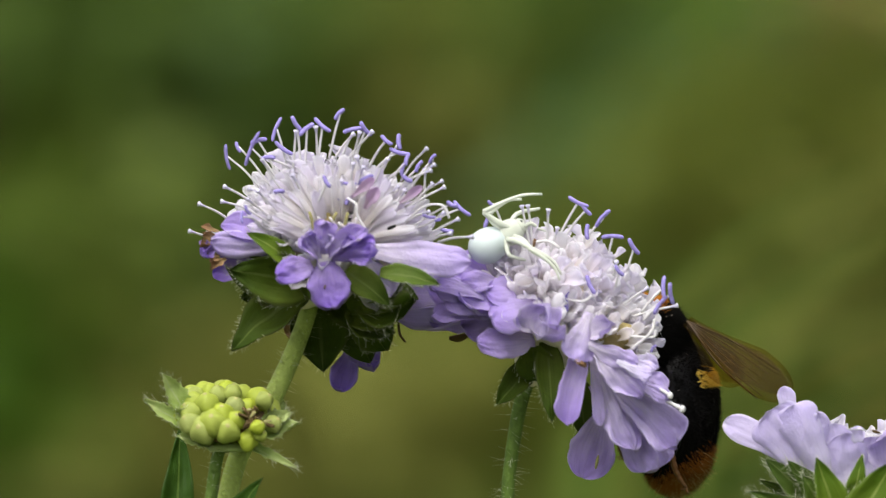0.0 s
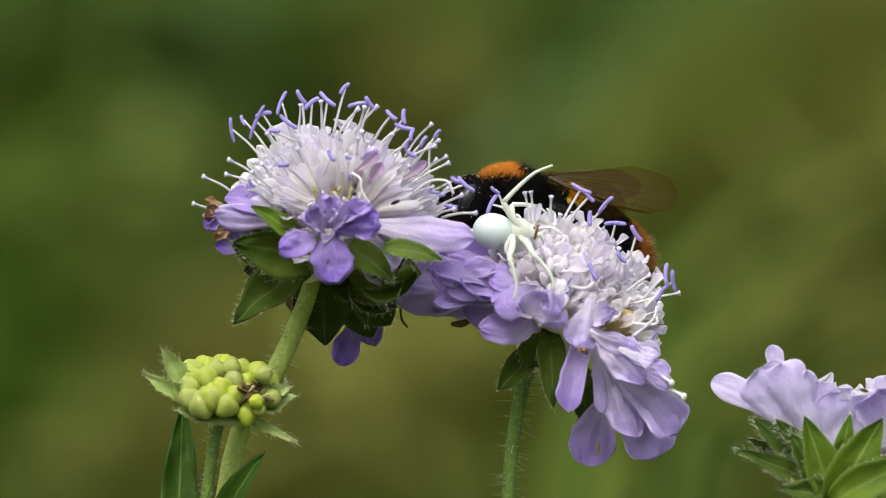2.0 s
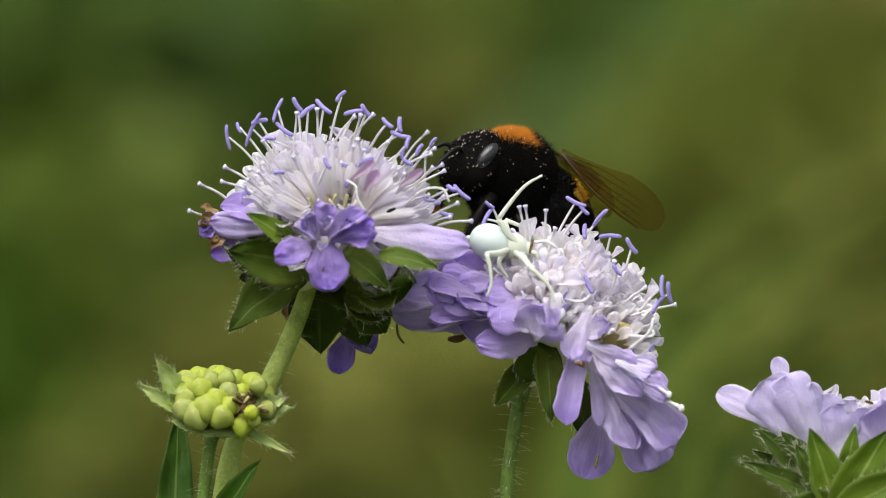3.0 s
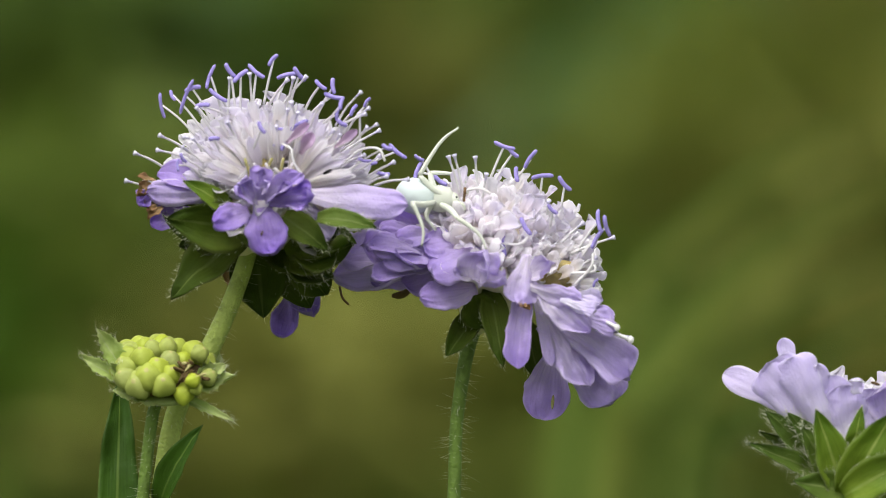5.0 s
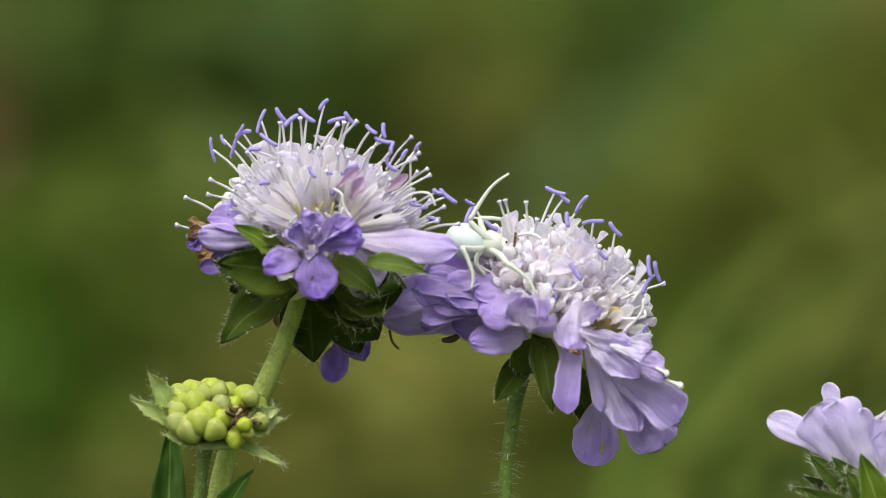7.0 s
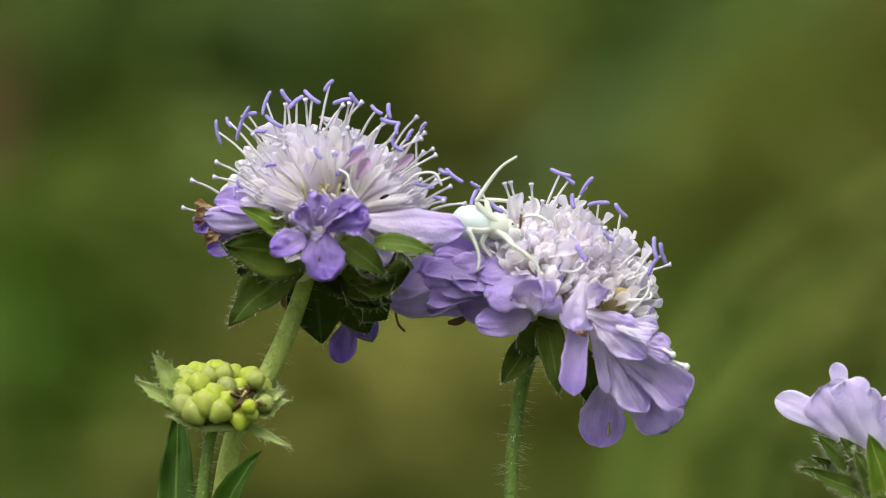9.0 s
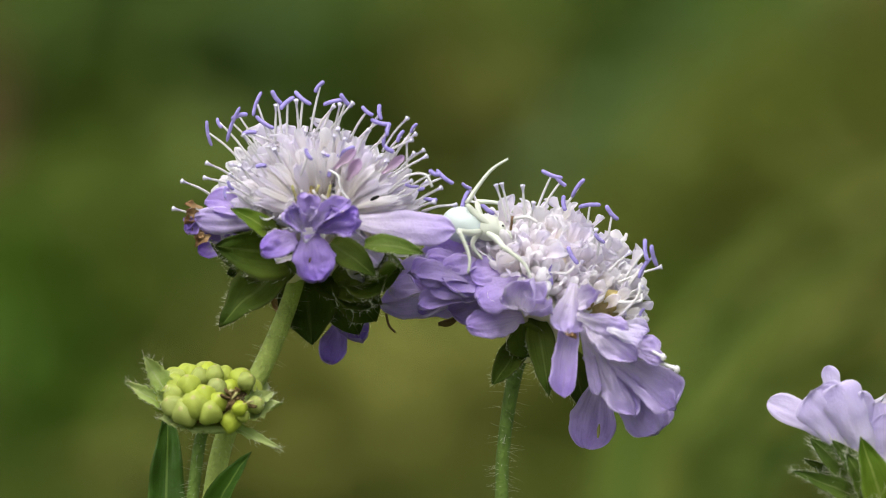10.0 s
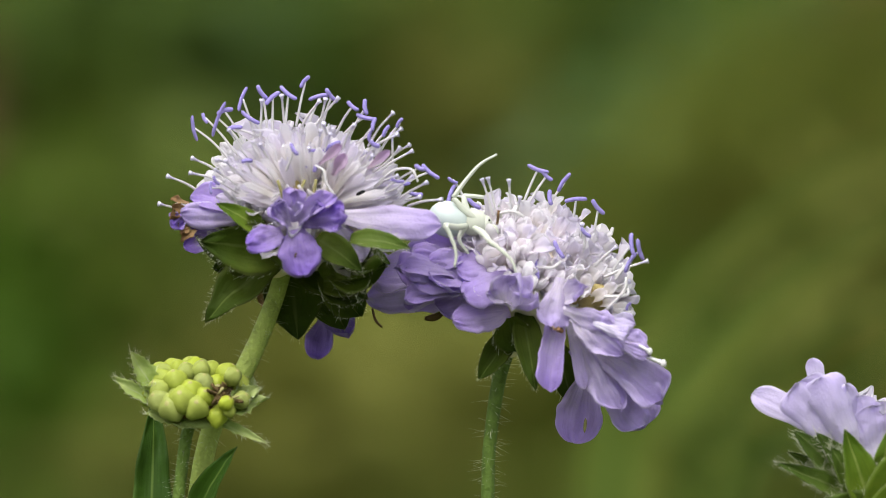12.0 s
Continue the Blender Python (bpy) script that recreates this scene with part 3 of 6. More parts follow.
weed(170, 400, 1800, 150, 130, GRASS_OLIVE, "olive leafy weed in the meadow", 190, 0.026, 55, 5)
weed(60, 500, 1800, 130, 110, GRASS_BRIGHT, "fresh green leafy weed in the meadow", 120, 0.026, 57, 5)
weed(1520, 440, 1700, 200, 90, GRASS_STRAW, "straw-coloured arching grass tuft in the meadow", 126, 0.026, 56, 32)
weed(1310, 800, 1700, 240, 80, GRASS_PALE, "pale olive arching grass tuft in the meadow", 130, 0.026, 58, 20)
weed(520, 780, 1700, 220, 110, GRASS_STRAW, "straw-coloured grass tuft in the meadow", 110, 0.026, 59, 12)


def arching_grass():
    """A few long grass blades that arch up to the right, not far behind the blooms."""
    blades = (((1000, 1040), (1080, 700), (1250, 470), (1450, 330), (1640, 250), 480, GRASS_OLIVE), ((1080, 1040), (1170, 760), (1320, 590), (1500, 460), (1660, 390), 430, GRASS_OLIVE),
              ((1040, 1040), (1130, 730), (1300, 530), (1480, 400), (1650, 325), 560, GRASS_DARK), ((1260, 1040), (1350, 830), (1440, 730), (1540, 660), (1660, 610), 450, GRASS_DARK),
              ((1180, 1040), (1260, 760), (1380, 640), (1500, 560), (1650, 500), 600, GRASS_DARK))
    foot = P(1010, 900, 500)
    ob = thing("grass_tuft", (foot.x, foot.y, 0), "arching meadow grass blades out of focus", "grass")
    for i, (*line, d, material) in enumerate(blades):
        low = P(*line[0], d)
        pts = smooth_line([Vector((foot.x + 0.004 * i, foot.y, -0.01)), Vector((low.x - 0.02, low.y, low.z * 0.5)), *[P(x, y, d) for x, y in line]], 5)
        v, f = [], []
        for k, p in enumerate(pts):
            t = k / (len(pts) - 1)
            along = (pts[min(k + 1, len(pts) - 1)] - pts[max(k - 1, 0)]).normalized()
            side = along.cross(Vector((0.2, 1, 0.3))).normalized() * 0.0022 * (1 - 0.8 * t ** 3)
            v += [p - side, p + Vector((0, 0.0012, 0)), p + side]
        for k in range(len(pts) - 1):
            f += [(3 * k, 3 * k + 1, 3 * k + 4, 3 * k + 3), (3 * k + 1, 3 * k + 2, 3 * k + 5, 3 * k + 4)]
        part("blade", (v, f), material, ob)


arching_grass()


# ---- blooms ----
def plant_stem(name, label, group, line_px, neck, r_top, r_low, material, hair=150, hair_len=28, seed=1, category="flower"):
    """A stem from its root in the ground up to the neck of its head."""
    pts = [P(*p) for p in line_px]
    low = pts[-1]
    root = Vector((low.x - 0.012, low.y + 0.004, 0.0))
    ob = thing(name, root, label, category, group)
    line = smooth_line(pts, 8)
    d = (pts[-1] - pts[-2]).normalized() * (low - root).length * 0.4
    end = root + Vector((0, 0, -0.015))
    for i in range(1, 15):
        t = i / 14
        line.append(low * (1 - t) ** 2 + (low + d) * 2 * t * (1 - t) + end * t * t)
    part("stem", tube(line, lambda t: U * (r_top + (r_low - r_top) * min(1, t * 3)), 14), material, ob)
    near = [p for p in line if p.z > HEIGHT - 0.04]
    part("hairs", hairs_on(near, r_top * U, hair, hair_len, seed), HAIR, ob, "fine pale hairs", kind="stuff")
    return ob


def flower_core(plant, neck, centre, axis, wide, high):
    """The head's receptacle: the part that nods at the neck and bears bracts, petals and florets."""
    at = P(*neck)
    core = blob(P(*centre), frame_of(axis), (wide * U, wide * U, high * U), 24, 12)
    throat = tube(smooth_line([at - Vector(axis) * 4 * U, at + Vector(axis) * 10 * U, P(*centre)], 4), lambda t: U * (14 + wide * 0.7 * t * t), 14)
    return part("flower_head", joined(core, throat), HEART, plant, "domed head of packed florets", at=at)


FLORETS = [floret_mesh("floret", [(WHITE_FLORET, WHITE_FLORET, FLORET_BLUSH)[i % 3]], 102, 6.0, 5, 60, 32, (20, 32, 42)[i % 3], i) for i in range(9)]
FLORETS_LILAC = [floret_mesh("floret", [LILAC_FLORET], 84, 8, 4 + i % 2, 36, 28, (28, 45)[i % 2], 20 + i) for i in range(8)]
BUDS = [bud_mesh("floret", [(LILAC_FLORET, WHITE_FLORET)[i % 2]], 84, 19, 60 + i) for i in range(6)]
TONGUES = [tongue_mesh("floret", [(LILAC_FLORET, WHITE_FLORET, LILAC_FLORET)[i % 3]], 84, 44, 31, 40 + i) for i in range(6)]


def dome(head, centre, axis, lateral, high, count, meshes, seed, reach=0.93, low=-0.05, jitter=0.1, size=1.0, bare=()):
    """Florets packed over the dome, each pointing outwards; bare: plan circles (right, down, radius) left free to the front."""
    rng = random.Random(seed)
    fr = frame_of(axis)
    c = P(*centre)
    ga = math.pi * (3 - math.sqrt(5))
    for i in range(count):
        z = 1 - (1 - low) * (i + 0.5) / count
        r = math.sqrt(max(0, 1 - z * z))
        a = i * ga
        n = Vector((r * math.cos(a), r * math.sin(a), z))
        n += Vector((rng.gauss(0, jitter), rng.gauss(0, jitter), rng.gauss(0, jitter)))
        n.normalize()
        end = c + fr @ Vector((n.x * lateral, n.y * lateral, n.z * high)) * U * reach * rng.uniform(0.92, 1.06)
        d = (fr @ Vector((n.x, n.y, n.z * 0.9 + 0.25))).normalized()
        if end.y < 0 and any(math.hypot(end.x / U + 784 - x, 441 + (HEIGHT - end.z) / U - y) < r for x, y, r in bare):
            continue
        me = rng.choice(meshes)
        s = size * rng.uniform(0.85, 1.15)
        ln = 85 * U * s
        m = Matrix.Translation(end - d * ln) @ frame_of(d, rng.uniform(0, 6)).to_4x4() @ Matrix.Scale(s, 4)
        placed("floret", me, head, m)


def rays(head, centre, axis, count, inner, outer, width, materials, seed, rises):
    """Longer outer lobes fanning out and up all round the dome."""
    rng = random.Random(seed)
    fr = frame_of(axis)
    c = P(*centre)
    for i in range(count):
        a = 2 * math.pi * (i + rng.uniform(-0.3, 0.3)) / count
        up = radians(rng.choice(rises) + rng.uniform(-6, 6))
        d = fr @ Vector((math.cos(a) * math.cos(up), math.sin(a) * math.cos(up), math.sin(up)))
        n = fr @ Vector((-math.cos(a) * math.sin(up), -math.sin(a) * math.sin(up), math.cos(up)))
        if d.y < -0.7 and up < 0.5:
            continue                       # the coloured front petals stand here
        face = n if d.y > 0 else n + d * 0.3 + Vector((0, -0.6, 0))
        part("petal", petal(c + d * inner * U, c + d * outer * U * rng.uniform(0.88, 1.03), width * rng.uniform(0.7, 1.3), face, rng.choice(("strap", "spoon")), rng.uniform(0, 0.08), 0.25, 0.16, seed * 50 + i, 1.3, 8, 4), rng.choice(materials), head)


V, UP = Vector((0, -1, 0.25)), Vector((0, -0.4, 1))          # facing the camera; facing up


FRINGES = {}


def fringe(head, geo, nu, nv, length, count, seed):
    """Long pale hairs along both margins of a bract, gathered per head."""
    rng = random.Random(seed)
    v, f = FRINGES.setdefault(head, ([], []))
    m = nv + 1
    for _ in range(count):
        i = rng.randrange(1, nu)
        j = rng.choice((0, nv))
        t = rng.random()
        a = geo[0][i * m + j].lerp(geo[0][(i + 1) * m + j], t)
        mid = geo[0][i * m + nv // 2]
        ahead = (geo[0][(i + 1) * m + nv // 2] - mid)
        if (a - mid).length < 1e-7 or ahead.length < 1e-7:
            continue
        out = (a - mid).normalized() * rng.uniform(0.3, 1.0) + ahead.normalized() * rng.uniform(0.2, 1.2)
        out += Vector((rng.gauss(0, 0.35), rng.gauss(0, 0.45), rng.gauss(0, 0.35)))
        ln = length * U * rng.uniform(0.35, 1.25)
        tip = a + out.normalized() * ln
        bow = (a + tip) / 2 + Vector((rng.gauss(0, 0.1), rng.gauss(0, 0.1), rng.gauss(0, 0.1))) * ln
        w = Vector((rng.gauss(0, 1), 0, rng.gauss(0, 1))).normalized() * 0.32 * U
        u = Vector((0, 0.32 * U, 0))
        k = len(v)
        v += [a - w, a + w, a + u, bow - w * 0.7, bow + w * 0.7, bow + u * 0.7, tip]
        f += [(k, k + 1, k + 4, k + 3), (k + 1, k + 2, k + 5, k + 4), (k + 2, k, k + 3, k + 5), (k + 3, k + 4, k + 6), (k + 4, k + 5, k + 6), (k + 5, k + 3, k + 6)]


def fringes(head):
    part("hairs", FRINGES[head], HAIR, head, "fringe of fine pale hairs", kind="stuff")


def leafy(head, name, base, tip, width, material, face=V, d0=0.0, d1=0.0, label="", **k):
    hair = k.pop("hair", 12 if name == "bract" else 0)
    geo = petal(P(*base, d0), P(*tip, d1), width, face, **k)
    if hair:
        n = int((P(*tip) - P(*base)).length / U * 0.6)
        fringe(head, geo, k.get("nu", 14), k.get("nv", 8), hair, n, k.get("seed", 0))
    return part(name, geo, material, head, label)


def bloom_one():
    plant = plant_stem("scabious_flower", "lilac field scabious bloom with white florets and violet anthers", "scabious blooms",
                       [(492, 508), (477, 555), (458, 605), (438, 650), (418, 690), (391, 735), (368, 778), (353, 830), (344, 880), (328, 990)], (492, 508), 15, 18, STEM, 160, 26, 1)
    axis = Vector((0.06, -0.12, 1)).normalized()
    head = flower_core(plant, (492, 508), (526, 412), axis, 118, 96)
    dome(head, (514, 420), axis, 170, 156, 110, FLORETS, 2, low=0.04)
    rays(head, (514, 428), axis, 130, 70, 180, 15, (WHITE_FLORET, WHITE_FLORET, LILAC_FLORET), 4, (14, 22, 32, 44, 58, 72, 84))
    dome(head, (535, 415), axis, 140, 145, 30, FLORETS_LILAC, 3, reach=0.98, low=0.2)
    # bracts under the head
    leafy(head, "bract", (478, 478), (338, 440), 96, BRACT, (0.1, -1, -0.5), -4, -7, shape="lance", bend=-0.05, cup=0.2, seed=1)
    leafy(head, "bract", (482, 482), (352, 592), 82, BRACT, (-0.3, -1, 0.3), -3, -6, shape="lance", bend=0.06, cup=0.25, seed=2)
    leafy(head, "bract", (500, 500), (392, 520), 70, BRACT, (0, -1, -0.6), 1, 2, shape="lance", seed=3)
    leafy(head, "bract", (505, 505), (516, 628), 104, BRACT, (0, -1, 0.1), 3, 2, shape="lance", bend=0.05, cup=0.2, seed=4)
    leafy(head, "bract", (540, 500), (640, 556), 100, BRACT, (0.2, -1, 0.1), 2, -2, shape="lance", bend=0.1, cup=0.3, seed=5)
    leafy(head, "bract", (560, 540), (600, 610), 80, BRACT, (0.2, -1, 0.1), 4, 3, shape="lance", seed=6)
    leafy(head, "bract", (462, 440), (376, 384), 40, BRACT_BRIGHT, (-0.1, -1, 0.5), -9, -11, shape="lance", bend=0.1, cup=0.2, seed=7, label="bright green bract")
    leafy(head, "bract", (612, 452), (718, 470), 40, BRACT_MID, (0.1, -1, 0.6), -13.5, -14, shape="lance", bend=0.08, cup=0.2, seed=8, label="bright green bract")
    leafy(head, "bract", (552, 448), (632, 510), 54, BRACT, (0.2, -1, 0.3), -11, -12.5, shape="lance", bend=0.06, seed=9, label="bright green bract")
    leafy(head, "bract", (635, 470), (682, 497), 26, BRACT_BRIGHT, (0.1, -1, 0.4), -6, -7, shape="lance", seed=10)
    leafy(head, "bract", (478, 450), (510, 512), 40, BRACT, (0, -1, 0.2), -8, -9, shape="lance", seed=11)
    leafy(head, "bract", (430, 470), (368, 500), 60, BRACT, (0, -1, -0.4), 0, -1, shape="lance", seed=12)
    leafy(head, "bract", (500, 470), (346, 448), 92, BRACT, (-0.1, -1, -0.2), -8, -9, shape="lance", bend=0.05, cup=0.2, seed=13)
    # marginal petals
    # soft white fans of longer lobes to the front, parting over the violet floret
    rng = random.Random(61)
    for fan_from, a0, a1, n in (((522, 392), 98, 172, 58), ((566, 396), 3, 78, 58), ((540, 380), 66, 112, 26)):
        for i in range(n):
            a = radians(a0 + (a1 - a0) * (i + rng.uniform(-0.4, 0.4)) / (n - 1))
            ring = i % 3
            r0, r1 = (18 + 22 * (2 - ring)) * rng.uniform(0.8, 1.2), (128, 112, 92)[ring] * rng.uniform(0.88, 1.08) * (1 + 0.18 * abs(math.cos(a)))
            dd = -7.5 - 1.2 * ring - rng.uniform(0, 0.8)
            bx, by = fan_from[0] + r0 * math.cos(a), fan_from[1] - r0 * math.sin(a)
            ex, ey = fan_from[0] + r1 * math.cos(a + rng.uniform(-0.1, 0.1)), fan_from[1] - r1 * math.sin(a)
            leafy(head, "petal", (bx, by), (ex, ey), rng.uniform(9, 25), rng.choice((WHITE_FLORET, WHITE_FLORET, FLORET_BLUSH)), (rng.uniform(-0.5, 0.5), -1, 0.4), dd, dd - rng.uniform(-1, 2),
                  shape=rng.choice(("spoon", "lance", "strap", "fan")), cup=rng.uniform(-0.3, 0.3), wave=0.14, bend=rng.uniform(-0.05, 0.1), seed=700 + i + n, nu=10, nv=6, crease=0.1, notch=0.05, pleat=0.15)
    leafy(head, "petal", (560, 408), (774, 430), 64, PETAL_PALE, (0.1, -1, 0.3), -11.5, -13, shape="spoon", bend=0.02, cup=-0.08, wave=0.09, crease=0.06, nu=24, nv=16, seed=21, pleat=0.06, notch=0.02)
    for base, tip, w in (((645, 327), (686, 297), 17), ((584, 338), (606, 300), 24), ((560, 318), (600, 284), 18)):
        leafy(head, "petal", base, tip, w, PETAL_MAUVE, (0.2, -1, 0.3), -12.5, -13.5, shape="spoon", cup=0.4, pleat=0.15, seed=w, label="mauve folded floret lobe")
    part("receptacle", blob(P(515, 362, -10), frame_of((0.1, -0.2, 1)), (12 * U, 14 * U, 24 * U), 14, 10), TAN, head, "tan floret bases left bare")
    leafy(head, "petal", (600, 360), (700, 375), 90, PETAL_PALE, (0.2, -1, 0.6), -5, -4, seed=22)
    front = (((492, 438), (430, 458), 52, PETAL_BLUE, "round", 0.08, 0.06, 0.0), ((516, 432), (528, 514), 74, PETAL_BLUE, "round", -0.08, 0.06, 0.06), ((526, 424), (606, 408), 54, PETAL_BLUE, "fan", -0.3, 0.2, 0.12),
             ((520, 418), (588, 374), 36, PETAL_LILAC, "strap", 0.4, 0.16, 0.1), ((512, 420), (514, 362), 44, PETAL_LILAC, "strap", -0.45, 0.18, 0.05), ((504, 424), (470, 392), 40, PETAL_LILAC, "strap", 0.4, 0.2, 0.08),
             ((500, 428), (486, 376), 26, PETAL_PALE, "strap", 0.3, 0.15, 0.0), ((536, 420), (560, 384), 34, PETAL_BLUE, "fan", -0.5, 0.25, 0.1), ((548, 428), (596, 432), 30, PETAL_LILAC, "fan", 0.5, 0.25, 0.1),
             ((506, 414), (530, 388), 22, PETAL_PALE, "fan", 0.5, 0.25, 0.0))
    for i, (base, tip, w, m, shape, cup, wave, bend) in enumerate(front):
        leafy(head, "petal", base, tip, w, m, (0.1 * (i % 3 - 1), -1, 0.35), -13, -14.5, shape=shape, cup=cup, wave=wave + 0.06, bend=bend, seed=23 + i, crease=0.14, ragged=0.14, nu=22, nv=16, pleat=0.16 if i > 1 else 0.05, curl=0.22 if i > 1 else -0.08, label="violet petal lobe")
    part("dark_speck", blob(P(515, 478, -15.3), frame_of((0.3, 0, 1)), (3 * U, 2 * U, 5 * U), 8, 6), BROWN, head)
    # tan throat of the floret that shows between the fans
    for i in range(9):
        x = 500 + 9 * i
        part("stamen", tube(smooth_line([P(x, 402, -11), P(x + (i % 3 - 1) * 5, 376, -11.5), P(x + (i % 4 - 2) * 7, 345 + (i % 3) * 9, -12)], 4), lambda t: U * (4.5 - 2 * t), 6), CORE if i % 3 == 0 else LILAC_FLORET, head)
    leafy(head, "petal", (585, 430), (640, 500), 52, PETAL_PALE, (0.3, -1, 0.2), -6, -7, shape="strap", seed=28)
    leafy(head, "petal", (470, 400), (330, 372), 60, PETAL_LILAC, (-0.2, -1, 0.8), -6, -7, bend=0.05, seed=29, pleat=0.12, nv=14, nu=18)
    leafy(head, "petal", (455, 408), (312, 400), 50, PETAL_PALE, (-0.1, -1, 0.3), -7, -9, cup=-0.2, seed=30, pleat=0.14, nv=14, nu=18)
    leafy(head, "petal", (440, 425), (330, 424), 46, PETAL_BLUE, (-0.2, -1, 0.0), -6, -8, cup=-0.2, seed=31, pleat=0.14, nv=14, nu=18)
    leafy(head, "petal", (326, 400), (296, 420), 15, PETAL_DRY, (-0.2, -1, 0.3), -7, -8, wave=0.3, seed=32, label="withered brown petal tip")
    leafy(head, "petal", (328, 382), (296, 374), 14, PETAL_DRY, (-0.2, -1, 0.6), -6, -7, wave=0.3, seed=33, label="withered brown petal tip")
    leafy(head, "petal", (310, 405), (298, 428), 14, PETAL_DRY, (-0.5, -1, 0.3), -8, -9, wave=0.3, seed=39, label="withered brown petal tip")
    for i, (x, y, dx, dy) in enumerate(((322, 392, -22, -6), (318, 402, -24, 6), (322, 412, -20, 14), (330, 420, -16, 18), (340, 430, -26, 16), (316, 396, -18, 22))):
        leafy(head, "petal", (x, y), (x + dx, y + dy), 16 + 3 * (i % 3), (PETAL_DRY, PETAL_DRY, PETAL_BLUE)[i % 3], (-0.3, -1, 0.3 * (i % 2)), -8, -9.5, wave=0.35, crease=0.3, cup=0.4, ragged=0.4, seed=900 + i, label="withered brown petal tip")
    leafy(head, "petal", (370, 440), (318, 462), 44, PETAL_BLUE, (-0.1, -1, 0.1), -2, -3, shape="round", cup=0.35, seed=34, label="folded dark violet petal")
    leafy(head, "petal", (570, 575), (546, 660), 52, PETAL_BLUE, (-0.2, -1, -0.2), 7, 5, shape="spoon", seed=35, curl=-0.15, pleat=0.15, nv=12)
    leafy(head, "petal", (572, 570), (606, 626), 58, PETAL_BLUE, (0.2, -1, -0.1), 6.5, 4, shape="round", seed=36, curl=0.2, pleat=0.15, nv=12)
    leafy(head, "petal", (470, 550), (446, 556), 30, PETAL_DRY, (0, -1, -0.3), 6, 6, seed=37)
    leafy(head, "petal", (610, 480), (690, 520), 60, PETAL_LILAC, (0, -1, 0.2), 6, 6, seed=38)
    leafy(head, "bract", (560, 525), (676, 498), 84, BRACT, (0.1, -1, 0.3), -6, -9, shape="lance", bend=-0.16, cup=0.3, seed=14)
    leafy(head, "bract", (590, 500), (652, 470), 44, BRACT, (0.1, -1, 0.6), -4, -8, shape="lance", bend=-0.1, cup=0.3, seed=15)
    leafy(head, "bract", (570, 520), (626, 588), 84, BRACT, (0.2, -1, 0.1), -2, 0, shape="lance", bend=0.06, cup=0.3, seed=16)
    # twisted bracts with long pale hairs
    for i, (base, tip, w, d0, d1, tw) in enumerate((((575, 512), (652, 506), 50, -8, -11, 80), ((585, 520), (668, 498), 34, -9, -12, -70), ((560, 516), (634, 560), 56, -6, -8, 40))):
        leafy(head, "bract", base, tip, w, BRACT, (0.1, -1, 0.5), d0, d1, shape="lance", bend=-0.22, cup=0.5, wave=0.2, twist=tw, seed=140 + i, nu=20, nv=10, hair=24, curl=0.3)
    leafy(head, "petal", (585, 425), (636, 488), 46, PETAL_WHITE, (0.3, -1, 0.3), -10, -10.5, shape="fan", seed=44, pleat=0.25, notch=0.06, nv=12, nu=18)
    fringes(head)
    # stamens and styles along the outline
    for base, tip, an, ln in (((400, 305), (341, 250), 100, 46), ((415, 300), (360, 232), 115, 20), ((430, 290), (384, 235), 68, 66),
                              ((430, 285), (395, 222), 15, 30), ((450, 280), (427, 200), 70, 46), ((460, 270), (440, 232), 145, 40),
                              ((470, 265), (462, 188), 125, 30), ((478, 262), (480, 200), 40, 34), ((500, 260), (508, 190), 140, 38),
                              ((520, 250), (538, 172), 50, 26), ((540, 255), (563, 200), 12, 40)):
        stamen(head, base, tip, an, ln, sag=4, d0=-4, d1=-5)
    for base, tip, an, ln in (((565, 255), (585, 196), 130, 32), ((590, 265), (622, 215), 140, 26), ((600, 270), (645, 235), 165, 38),
                              ((612, 275), (645, 218), 95, 28), ((620, 290), (652, 268), 80, 24), ((650, 300), (680, 262), 60, 24),
                              ((660, 310), (704, 248), 55, 20), ((690, 370), (757, 334), 140, 40), ((690, 375), (700, 362), 20, 44),
                              ((690, 385), (730, 372), 170, 26), ((470, 280), (412, 252), 5, 26)):
        stamen(head, base, tip, an, ln, sag=4, d0=-4, d1=-6)
    for base, tip in (((350, 365), (296, 336)), ((330, 405), (280, 384)), ((390, 335), (340, 305)), ((395, 350), (336, 330)),
                      ((500, 260), (496, 200)), ((455, 300), (460, 208)), ((545, 262), (592, 205)), ((560, 265), (572, 208)),
                      ((530, 250), (559, 210)), ((655, 340), (720, 300)), ((690, 350), (690, 272))):
        stamen(head, base, tip, None, sag=3, d0=-5, d1=-7, name="style")
    for base, tip in (((690, 390), (745, 356)), ((700, 395), (733, 380)), ((715, 395), (770, 385)), ((495, 360), (458, 285)),
                      ((500, 380), (499, 320)), ((535, 390), (538, 325)), ((640, 300), (695, 270)), ((580, 290), (570, 250))):
        stamen(head, base, tip, None, sag=3, d0=-8, d1=-11, name="style")
    stamen(head, (496, 340), (517, 290), 120, 24, d0=-11, d1=-13)
    stamen(head, (575, 340), (583, 288), 30, 36, d0=-9, d1=-10)
    # finer filaments among the florets
    rng = random.Random(77)
    for i in range(26):
        a, b = (rng.uniform(400, 690), rng.uniform(285, 380)), None
        out = Vector((a[0] - 530, a[1] - 440)).normalized() * rng.uniform(35, 70)
        stamen(head, a, (a[0] + out.x, a[1] + out.y), rng.uniform(0, 180) if i % 3 == 0 else None, rng.uniform(18, 30), rng.uniform(-6, 8), 2.0, -9, -11)
    # curled styles
    part("style", tube(smooth_line([P(655, 360, -9), P(690, 332, -10), P(722, 330, -11), P(734, 352, -11)], 6), 2.4 * U, 6), FILAMENT, head)
